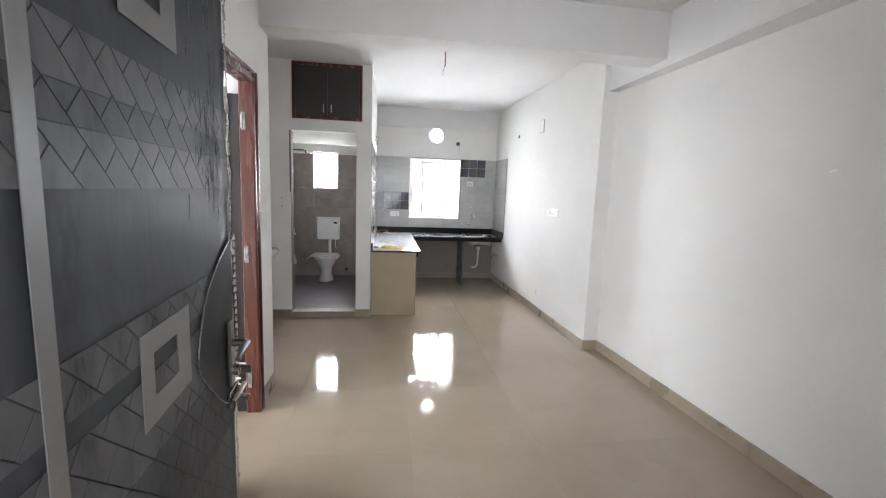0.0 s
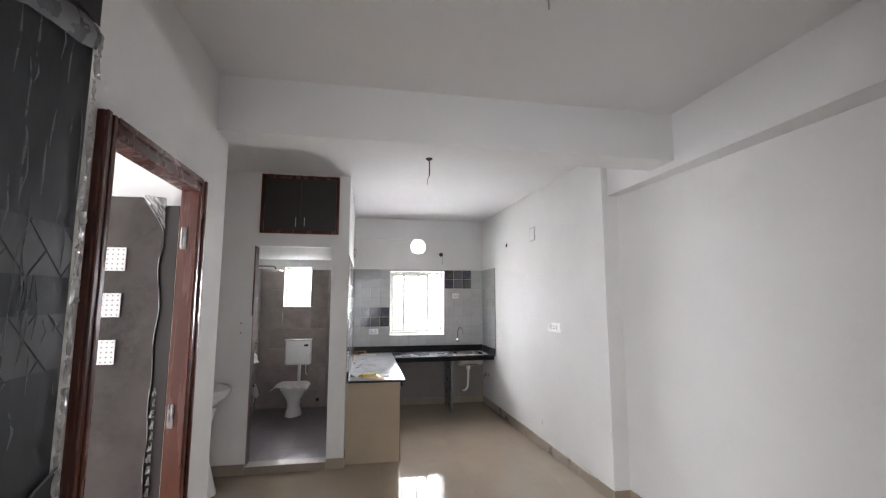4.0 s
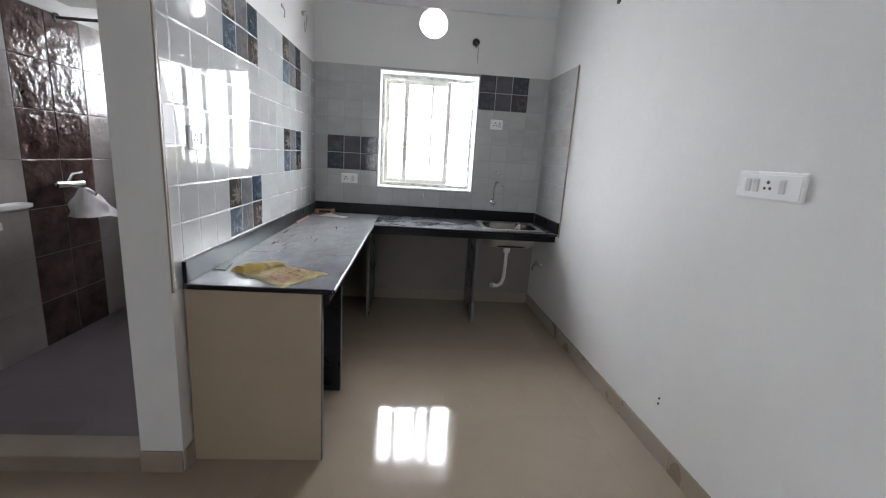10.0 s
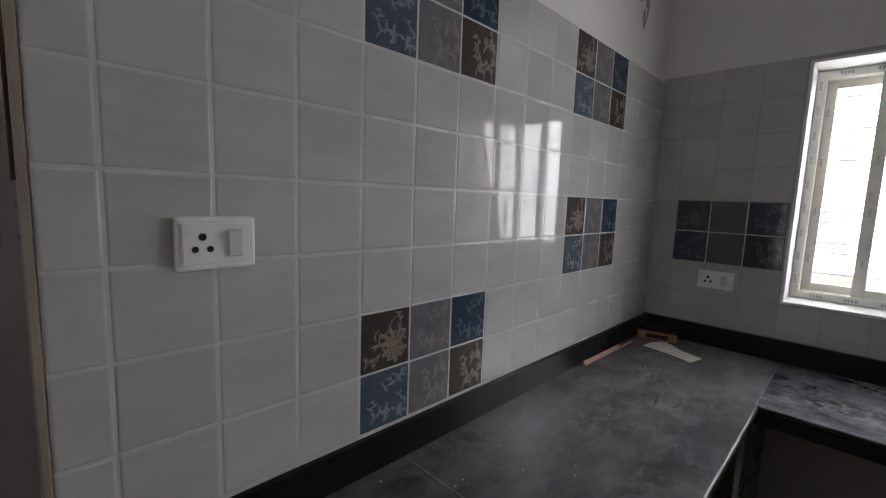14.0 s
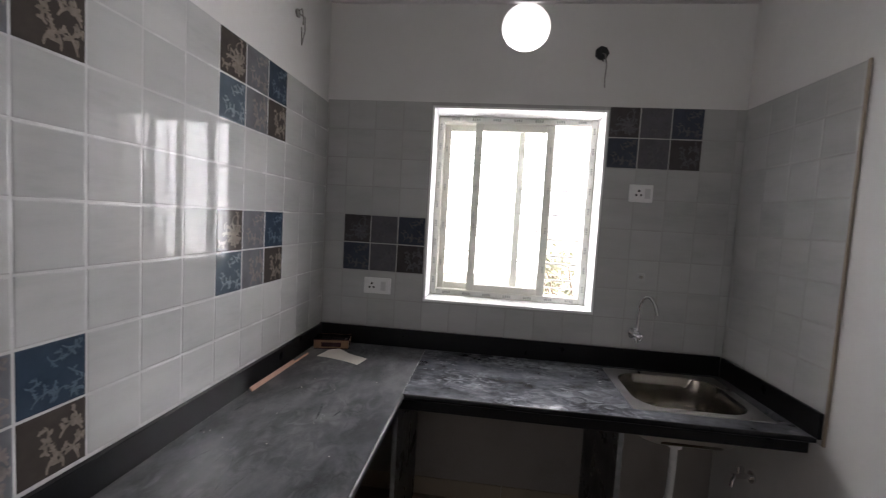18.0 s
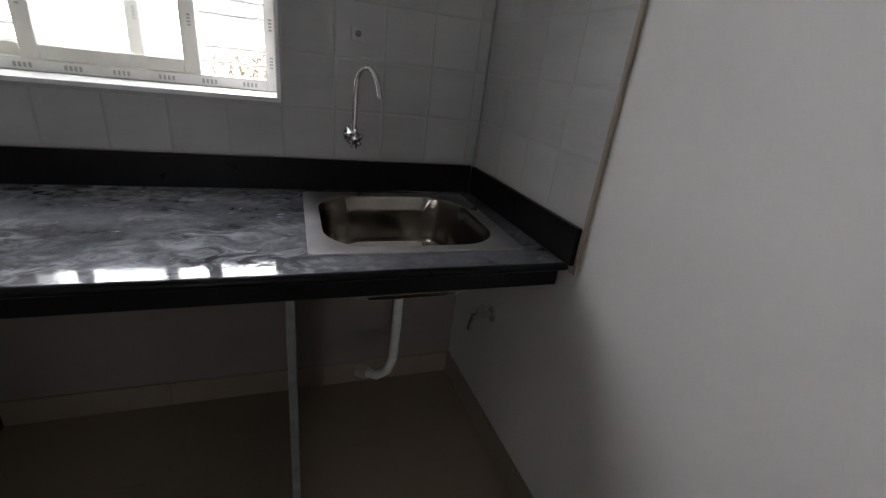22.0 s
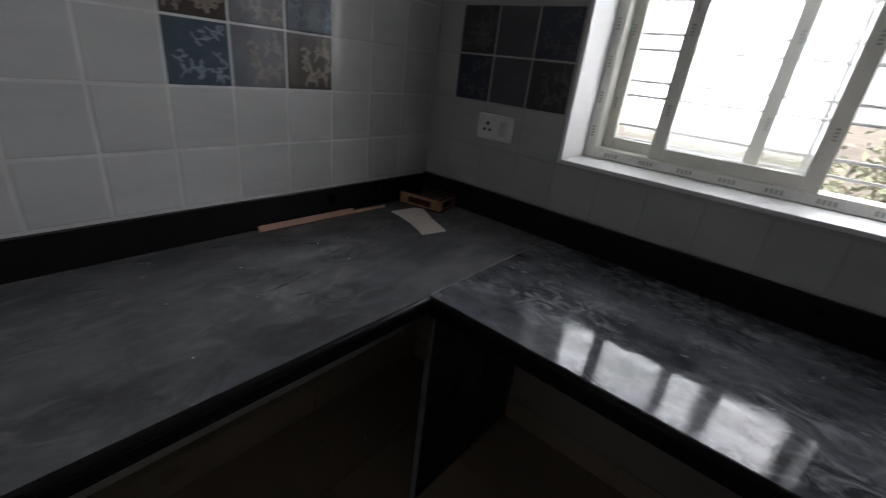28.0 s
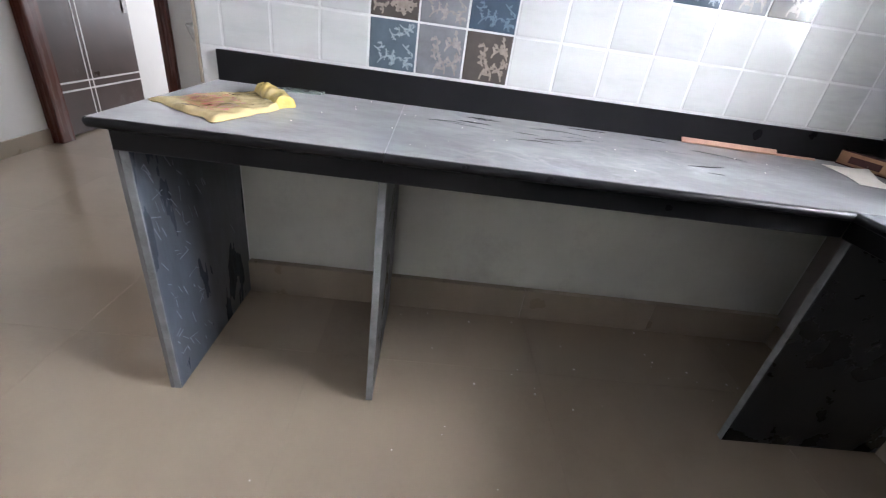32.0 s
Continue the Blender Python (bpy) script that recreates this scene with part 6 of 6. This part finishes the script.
def shrub(name, x, y, size, seed, label):
    """A bush of tapering stems and a few hundred single leaves."""
    rnd = random.Random(seed)
    ob = thing(name, label, "shrub", "shrubs outside", at=(x, y, -0.55))
    stems, leaves = bmesh.new(), bmesh.new()
    for k in range(7):
        a, lean = rnd.uniform(0, 6.28), rnd.uniform(0.15, 0.55)
        tip = Vector((math.cos(a) * lean * size, math.sin(a) * lean * size, size * rnd.uniform(0.7, 1.0)))
        midp = tip * 0.5 + Vector((rnd.uniform(-0.06, 0.06), rnd.uniform(-0.06, 0.06), 0.08)) * size
        rod([(0, 0, 0), midp, tip], [0.018 * size, 0.012 * size, 0.004 * size], stems, 6)
        for q in range(55):
            s = rnd.uniform(0.3, 1.05)
            c = tip * s + Vector((rnd.gauss(0, 0.13), rnd.gauss(0, 0.13), rnd.gauss(0, 0.09))) * size
            w, ln = rnd.uniform(0.018, 0.03) * size, rnd.uniform(0.06, 0.12) * size
            m = Euler((rnd.uniform(-1, 1), rnd.uniform(-1, 1), rnd.uniform(0, 6.28))).to_matrix()
            pts = [(0, 0, 0), (w, ln * 0.5, w * 0.3), (0, ln, -w * 0.4), (-w, ln * 0.5, w * 0.3)]
            vs = [leaves.verts.new(c + m @ Vector(p)) for p in pts]
            leaves.faces.new((vs[0], vs[1], vs[2]))
            leaves.faces.new((vs[0], vs[2], vs[3]))
    part("stems", stems, BARK, ob)
    part("leaves", leaves, LEAF, ob)
    return ob


for k, (x, y, s) in enumerate(((2.2, 4.6, 1.5), (3.6, 6.2, 1.7), (1.1, 6.8, 1.4), (4.9, 8.0, 1.9), (2.6, 8.8, 1.6), (-0.6, 7.6, 1.5), (6.4, 9.8, 2.0), (0.4, 10.5, 1.8))):
    shrub("shrub", x, y, s, 40 + k, "sparse yellow-green shrub growing outside the window")

# ---- wall tiles, one by one ----
PIECES = {}


def tile_mesh(w, h, mat, name="wall_tile", t=0.007):
    """A tile lying in x-z that looks along -y, w by h from its lower left corner, with a soft edge."""
    key = (round(w, 3), round(h, 3), mat.name, name)
    if key not in PIECES:
        bm = bmesh.new()
        g = 0.0014
        rings_ = [[bm.verts.new((x, y, z)) for x, z in ((g + e, g + e), (w - g - e, g + e), (w - g - e, h - g - e), (g + e, h - g - e))]
                  for e, y in ((0.0, t), (0.0, 0.0026), (0.0010, 0.0012), (0.0026, 0.0004), (0.0050, 0.0))]
        bm.faces.new(rings_[-1])
        for a, b in zip(rings_, rings_[1:]):
            for k in range(4):
                bm.faces.new((a[k], a[(k + 1) % 4], b[(k + 1) % 4], b[k]))
        PIECES[key] = link_mesh(name, bm, mat)
    return PIECES[key]


def ribbon(bm, pts, w0, w1, y=-0.0008):
    """A flat tapering stroke through pts in the tile's plane."""
    n = len(pts)
    y -= 0.00003 * (len(bm.verts) // 10 % 40)
    left, right = [], []
    for i, p in enumerate(pts):
        a, b = pts[max(i - 1, 0)], pts[min(i + 1, n - 1)]
        dx, dz = b[0] - a[0], b[1] - a[1]
        ln = math.hypot(dx, dz) or 1
        w = (w0 + (w1 - w0) * i / (n - 1)) * (0.35 + 0.65 * math.sin(math.pi * min(0.93, 0.12 + i / n)))
        left.append(bm.verts.new((p[0] - dz / ln * w, y, p[1] + dx / ln * w)))
        right.append(bm.verts.new((p[0] + dz / ln * w, y, p[1] - dx / ln * w)))
    for i in range(n - 1):
        bm.faces.new((left[i], right[i], right[i + 1], left[i + 1]))


def ornament_mesh(kind, mat, size=0.15):
    """A scrolling leaf ornament for a decor tile."""
    key = ("ornament", kind, mat.name)
    if key in PIECES:
        return PIECES[key]
    rnd = random.Random(kind * 17 + 3)
    bm = bmesh.new()
    cx, cz = size * (0.42 if kind == 1 else 0.55), size * (0.40 if kind != 2 else 0.55)

    def clampp(p):
        return (min(max(p[0], 0.010), size - 0.010), min(max(p[1], 0.010), size - 0.010))

    def stroke(px, pz, a, bend, ln, w0, w1, n=7):
        pts = []
        x, z = px, pz
        for i in range(n):
            pts.append(clampp((x, z)))
            x, z = x + ln / n * math.cos(a), z + ln / n * math.sin(a)
            a += bend / n
        ribbon(bm, pts, w0, w1)
        return pts

    def leaf(px, pz, a, ln, w):
        pts = [clampp((px + ln * s * math.cos(a + 0.35 * s), pz + ln * s * math.sin(a + 0.35 * s))) for s in (i / 6 for i in range(7))]
        ribbon(bm, pts, w * 0.8, w)
        for s in (2, 4):
            for sg in (-1, 1):
                stroke(*pts[s], a + sg * 0.9, sg * 0.6, ln * 0.42, w * 0.45, w * 0.3, 5)

    def scroll(px, pz, a, turn_, ln, w):
        """A curling stem with a hooked end and short leaves along it."""
        pts = stroke(px, pz, a, turn_, ln, w, w * 0.8, 12)
        for q in (3, 6, 9):
            leaf(*pts[q], a + turn_ * q / 12 + rnd.choice((-1, 1)) * 0.9, ln * rnd.uniform(0.22, 0.34), w * 1.25)

    if kind == 1:       # a spread lily with pointed petals, and stems curling off it
        cx, cz = size * 0.66, size * 0.36
        for k, (a, ln) in enumerate(((160, 0.46), (128, 0.40), (95, 0.34), (62, 0.42), (35, 0.33), (195, 0.28), (230, 0.26), (265, 0.28), (300, 0.26), (335, 0.30))):
            leaf(cx, cz, radians(a - 8), size * ln, 0.0062 if k < 5 else 0.0075)
        stroke(cx - size * 0.08, cz + size * 0.22, radians(112), -2.4, size * 0.46, 0.0026, 0.002, 11)
        stroke(cx - size * 0.36, cz + size * 0.16, radians(130), -2.8, size * 0.26, 0.0024, 0.002, 9)
        scroll(cx + size * 0.12, cz + size * 0.34, radians(85), 1.2, size * 0.36, 0.0028)
        scroll(size * 0.08, size * 0.10, radians(80), -2.6, size * 0.36, 0.0034)
        scroll(size * 0.24, size * 0.06, radians(60), 2.2, size * 0.26, 0.0034)
    elif kind == 2:     # thin open scrolls
        for px, pz, a, tn, ln in ((0.42, 0.80, -80, 4.2, 0.42), (0.62, 0.90, -40, 1.8, 0.40), (0.70, 0.55, -45, 0.4, 0.34), (0.20, 0.12, 60, -1.5, 0.46), (0.34, 0.20, 75, -4.6, 0.46),
                                  (0.55, 0.14, 100, -3.8, 0.40), (0.12, 0.45, -50, 3.6, 0.30), (0.86, 0.95, -100, -1.2, 0.36), (0.92, 0.30, 170, 3.6, 0.34), (0.74, 0.08, 70, -2.0, 0.30)):
            scroll(px * size, pz * size, radians(a), tn, ln * size, 0.0024)
    else:               # dense leafy scrolls filling one side
        for px, pz, a, tn, ln in ((0.40, 0.06, 90, -2.2, 0.50), (0.62, 0.04, 80, 1.6, 0.50), (0.86, 0.06, 100, 0.9, 0.46), (0.30, 0.50, 20, 2.4, 0.40), (0.58, 0.52, 70, -2.0, 0.46),
                                  (0.92, 0.50, 110, 1.4, 0.44), (0.76, 0.62, 40, 2.2, 0.34), (0.66, 0.30, -20, 3.0, 0.34), (0.44, 0.34, 150, -3.0, 0.30), (0.82, 0.34, 60, -2.6, 0.30)):
            scroll(px * size, pz * size, radians(a), tn, ln * size, 0.0036)
    PIECES[key] = link_mesh("ornament", bm, mat)
    return PIECES[key]


# colour and ornament of the six squares of a decor panel, lower row first
DECOR = {(0, 0): (DECOR_BLUE, 2, ORNAMENT_BLUE), (1, 0): (DECOR_GREY, 3, ORNAMENT_TAUPE), (2, 0): (DECOR_BROWN, 3, ORNAMENT_SAND),
         (0, 1): (DECOR_BROWN, 1, ORNAMENT_SAND), (1, 1): (DECOR_GREY, 2, ORNAMENT_TAUPE), (2, 1): (DECOR_NAVY, 2, ORNAMENT_NAVY)}


# the same panels beside the window, darkened and faded to stand in for backlight
DECOR_SHADED = {(0, 0): (DECOR_BLUE_SHADED, 2, ORNAMENT_SHADED), (1, 0): (DECOR_GREY_SHADED, 3, ORNAMENT_SHADED), (2, 0): (DECOR_BROWN_SHADED, 3, ORNAMENT_SHADED),
               (0, 1): (DECOR_BROWN_SHADED, 1, ORNAMENT_SHADED), (1, 1): (DECOR_GREY_SHADED, 2, ORNAMENT_SHADED), (2, 1): (DECOR_BLUE_SHADED, 2, ORNAMENT_SHADED)}


def tile_field(name, label, put, us, vs, skip, panels, backing, joint=TILE_JOINT, decor=DECOR):
    """Tiles between the lines us and vs on a wall; put places tile coordinates (u along, 0, v up); panels are lower left cells of decor."""
    ob = tagged(part(name, backing, joint), label, "tiling", kind="structure")
    rnd_t = random.Random(len(us) * 31 + len(name))
    for i in range(len(us) - 1):
        for j in range(len(vs) - 1):
            u, v, w, h = us[i], vs[j], us[i + 1] - us[i], vs[j + 1] - vs[j]
            if w < 0.012 or skip(u + w / 2, v + h / 2):
                continue
            mat, orn = WALL_TILE, None
            for pi, pj in panels:
                if 0 <= i - pi < 3 and 0 <= j - pj < 2:
                    mat, kind, omat = decor[(i - pi, j - pj)]
                    orn = ornament_mesh(kind, omat)
            tile = new("wall_tile" if orn is None else "decor_tile", tile_mesh(w, h, mat, 'wall_tile'))
            lay = Euler((rnd_t.uniform(-0.0022, 0.0022), 0, rnd_t.uniform(-0.0022, 0.0022))).to_matrix().to_4x4()
            tile.matrix_world = put @ Matrix.Translation((u, 0, v)) @ Matrix.Translation((w / 2, 0, h / 2)) @ lay @ Matrix.Translation((-w / 2, 0, -h / 2))
            tile.parent = ob
            tile.matrix_parent_inverse = ob.matrix_world.inverted()
            if orn is not None and w > 0.1:
                o = new("ornament", orn)
                o.parent = tile
                o.matrix_local = Matrix.Diagonal((w / 0.15, 1, h / 0.15, 1))
    return ob


VS = [0.917 + 0.15 * k for k in range(9)]
VB = [0.919 + 0.152 * k for k in range(9)]
# left wall: the lines run from the near end towards the window
US = [-2.363] + [-0.463 - 0.152 * k for k in range(12, -4, -1)]
US[-1] = -0.004
tile_field("wall_tiles_left", "glossy pale grey kitchen wall tiles with decor panels", Matrix.Rotation(radians(90), 4, "Z"), US, VS, lambda u, v: False,
           [(4, 0), (4, 6), (10, 2), (10, 6)], box(-0.0078, -0.0009, -2.361, 0.006, 0.80, 2.116))
UB = [0.004, 0.112] + [0.112 + 0.15 * k for k in range(1, 13)] + [2.062, 2.104]
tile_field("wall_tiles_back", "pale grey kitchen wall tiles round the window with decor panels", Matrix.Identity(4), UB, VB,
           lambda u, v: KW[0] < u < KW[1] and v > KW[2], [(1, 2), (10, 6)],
           slab((-0.004, 2.106), (0.80, 2.134), [KW], 0.0065, lambda u, v, w: (u, 0.0009 + w, v)), JOINT_SHADED, DECOR_SHADED)
UR = [0.006, 0.029, 0.181, 0.333, 0.485, 0.640]
right_put = Matrix.Translation((kitchen_right(0) - 0.0085, 0, 0)) @ Matrix.Rotation(radians(-90) + math.atan(KR_SKEW), 4, "Z")
tile_field("wall_tiles_right", "pale grey kitchen wall tiles beside the sink", right_put, UR, VB, lambda u, v: False, [],
           box(0.004, 0.641, 0.0009, 0.0080, 0.80, 2.134, m=right_put), JOINT_SHADED)
trimline = tagged(part("trim_tile_edge", box(0.6415, 0.652, -0.002, 0.0084, 0.80, 2.138, 0.002, m=right_put), SKIRT), "beige filler bead along the tile edge", "trim", kind="structure")
tagged(part("trim_tile_edge_left", box(-0.0082, -0.0005, -2.374, -2.3635, 0.80, 2.118, 0.001), SKIRT), "beige filler bead along the tile edge", "trim", kind="structure")

# bathroom tiles
BV = [0.025 + 0.298 * k for k in range(8)]


def bath_field(name, put, us, vs, pick, backing, skip=lambda u, v: False):
    ob = tagged(part(name, backing, BATH_JOINT), "taupe and dark brown bathroom wall tiles", "tiling", kind="structure")
    for i in range(len(us) - 1):
        for j in range(len(vs) - 1):
            u, v, w, h = us[i], vs[j], us[i + 1] - us[i], vs[j + 1] - vs[j]
            if skip(u + w / 2, v + h / 2):
                continue
            tile = new("wall_tile", tile_mesh(w, h, pick(u + w / 2, j)))
            tile.matrix_world = put @ Matrix.Translation((u, 0, v))
            tile.parent = ob


bath_field("wall_tiles_bath_left", Matrix.Translation((-1.391, 0, 0)) @ Matrix.Rotation(radians(90), 4, "Z"), [-2.25, -1.95, -1.635, -1.32, -1.04, -0.76, -0.46, -0.16, 0.0], BV,
           lambda u, j: BATH_TILE_DARK if -1.32 < u < -0.76 else ((BATH_TILE_PALE if j > 3 else BATH_TILE_SMOOTH) if u > -1.95 else BATH_TILE), box(-1.3985, -1.3935, -2.254, 0.006, 0.02, 2.115))
bath_field("wall_tiles_bath_back", Matrix.Identity(4), [-1.388, -1.06, -0.655, -0.40, -0.125], [0.025 + 0.298 * k for k in range(5)] + [BW[2], 1.813, BW[3] - 0.04],
           lambda u, j: BATH_TILE, slab((-1.392, -0.122), (0.02, 2.115), [BW], 0.0045, lambda u, v, w: (u, 0.0030 + w, v)), lambda u, v: BW[0] < u < BW[1] and v > BW[2])
bath_field("wall_tiles_bath_jamb", Matrix.Translation((BD[0] + 0.009, 0, 0)) @ Matrix.Rotation(radians(90), 4, "Z"), [BATH_Y + 0.004, BATH_Y + 0.118], [0.075 + 0.298 * k for k in range(7)] + [2.19],
           lambda u, j: BATH_TILE, box(BD[0] + 0.001, BD[0] + 0.006, BATH_Y + 0.004, BATH_Y + 0.118, 0.073, 2.195))


def floor_field(parent, x0, x1, y0, y1, size, mat, z, keep=lambda x, y: True, ox=0.0, oy=0.0, gap=0.0003):
    """Square floor tiles on a grid; alike ones share a mesh."""
    def lines(a, b, o):
        k = math.ceil((a - o) / size)
        return [a] + [v for v in (o + size * (k + q) for q in range(60)) if a + 0.03 < v < b - 0.03] + [b]
    xs, ys = lines(x0, x1, ox), lines(y0, y1, oy)
    for i in range(len(xs) - 1):
        for j in range(len(ys) - 1):
            w, h = xs[i + 1] - xs[i], ys[j + 1] - ys[j]
            if not keep((xs[i] + xs[i + 1]) / 2, (ys[j] + ys[j + 1]) / 2):
                continue
            key = ("floor", round(w, 3), round(h, 3), mat.name, z)
            if key not in PIECES:
                PIECES[key] = link_mesh("floor_tile", box(gap, w - gap, gap, h - gap, z - 0.0115, z, 0.0003), mat)
            tile = new("floor_tile", PIECES[key])
            tile.location = (xs[i], ys[j], 0)
            tile.parent = parent


floor_field(base, -4.5, 2.75, -7.59, 0.008, 0.8, FLOOR_TILE, 0.0, lambda x, y: True, 0.35, -0.32)
floor_field(bath_base, -1.392, -0.125, BATH_Y + 0.125, 0.004, 0.30, BATH_FLOOR, 0.0335)
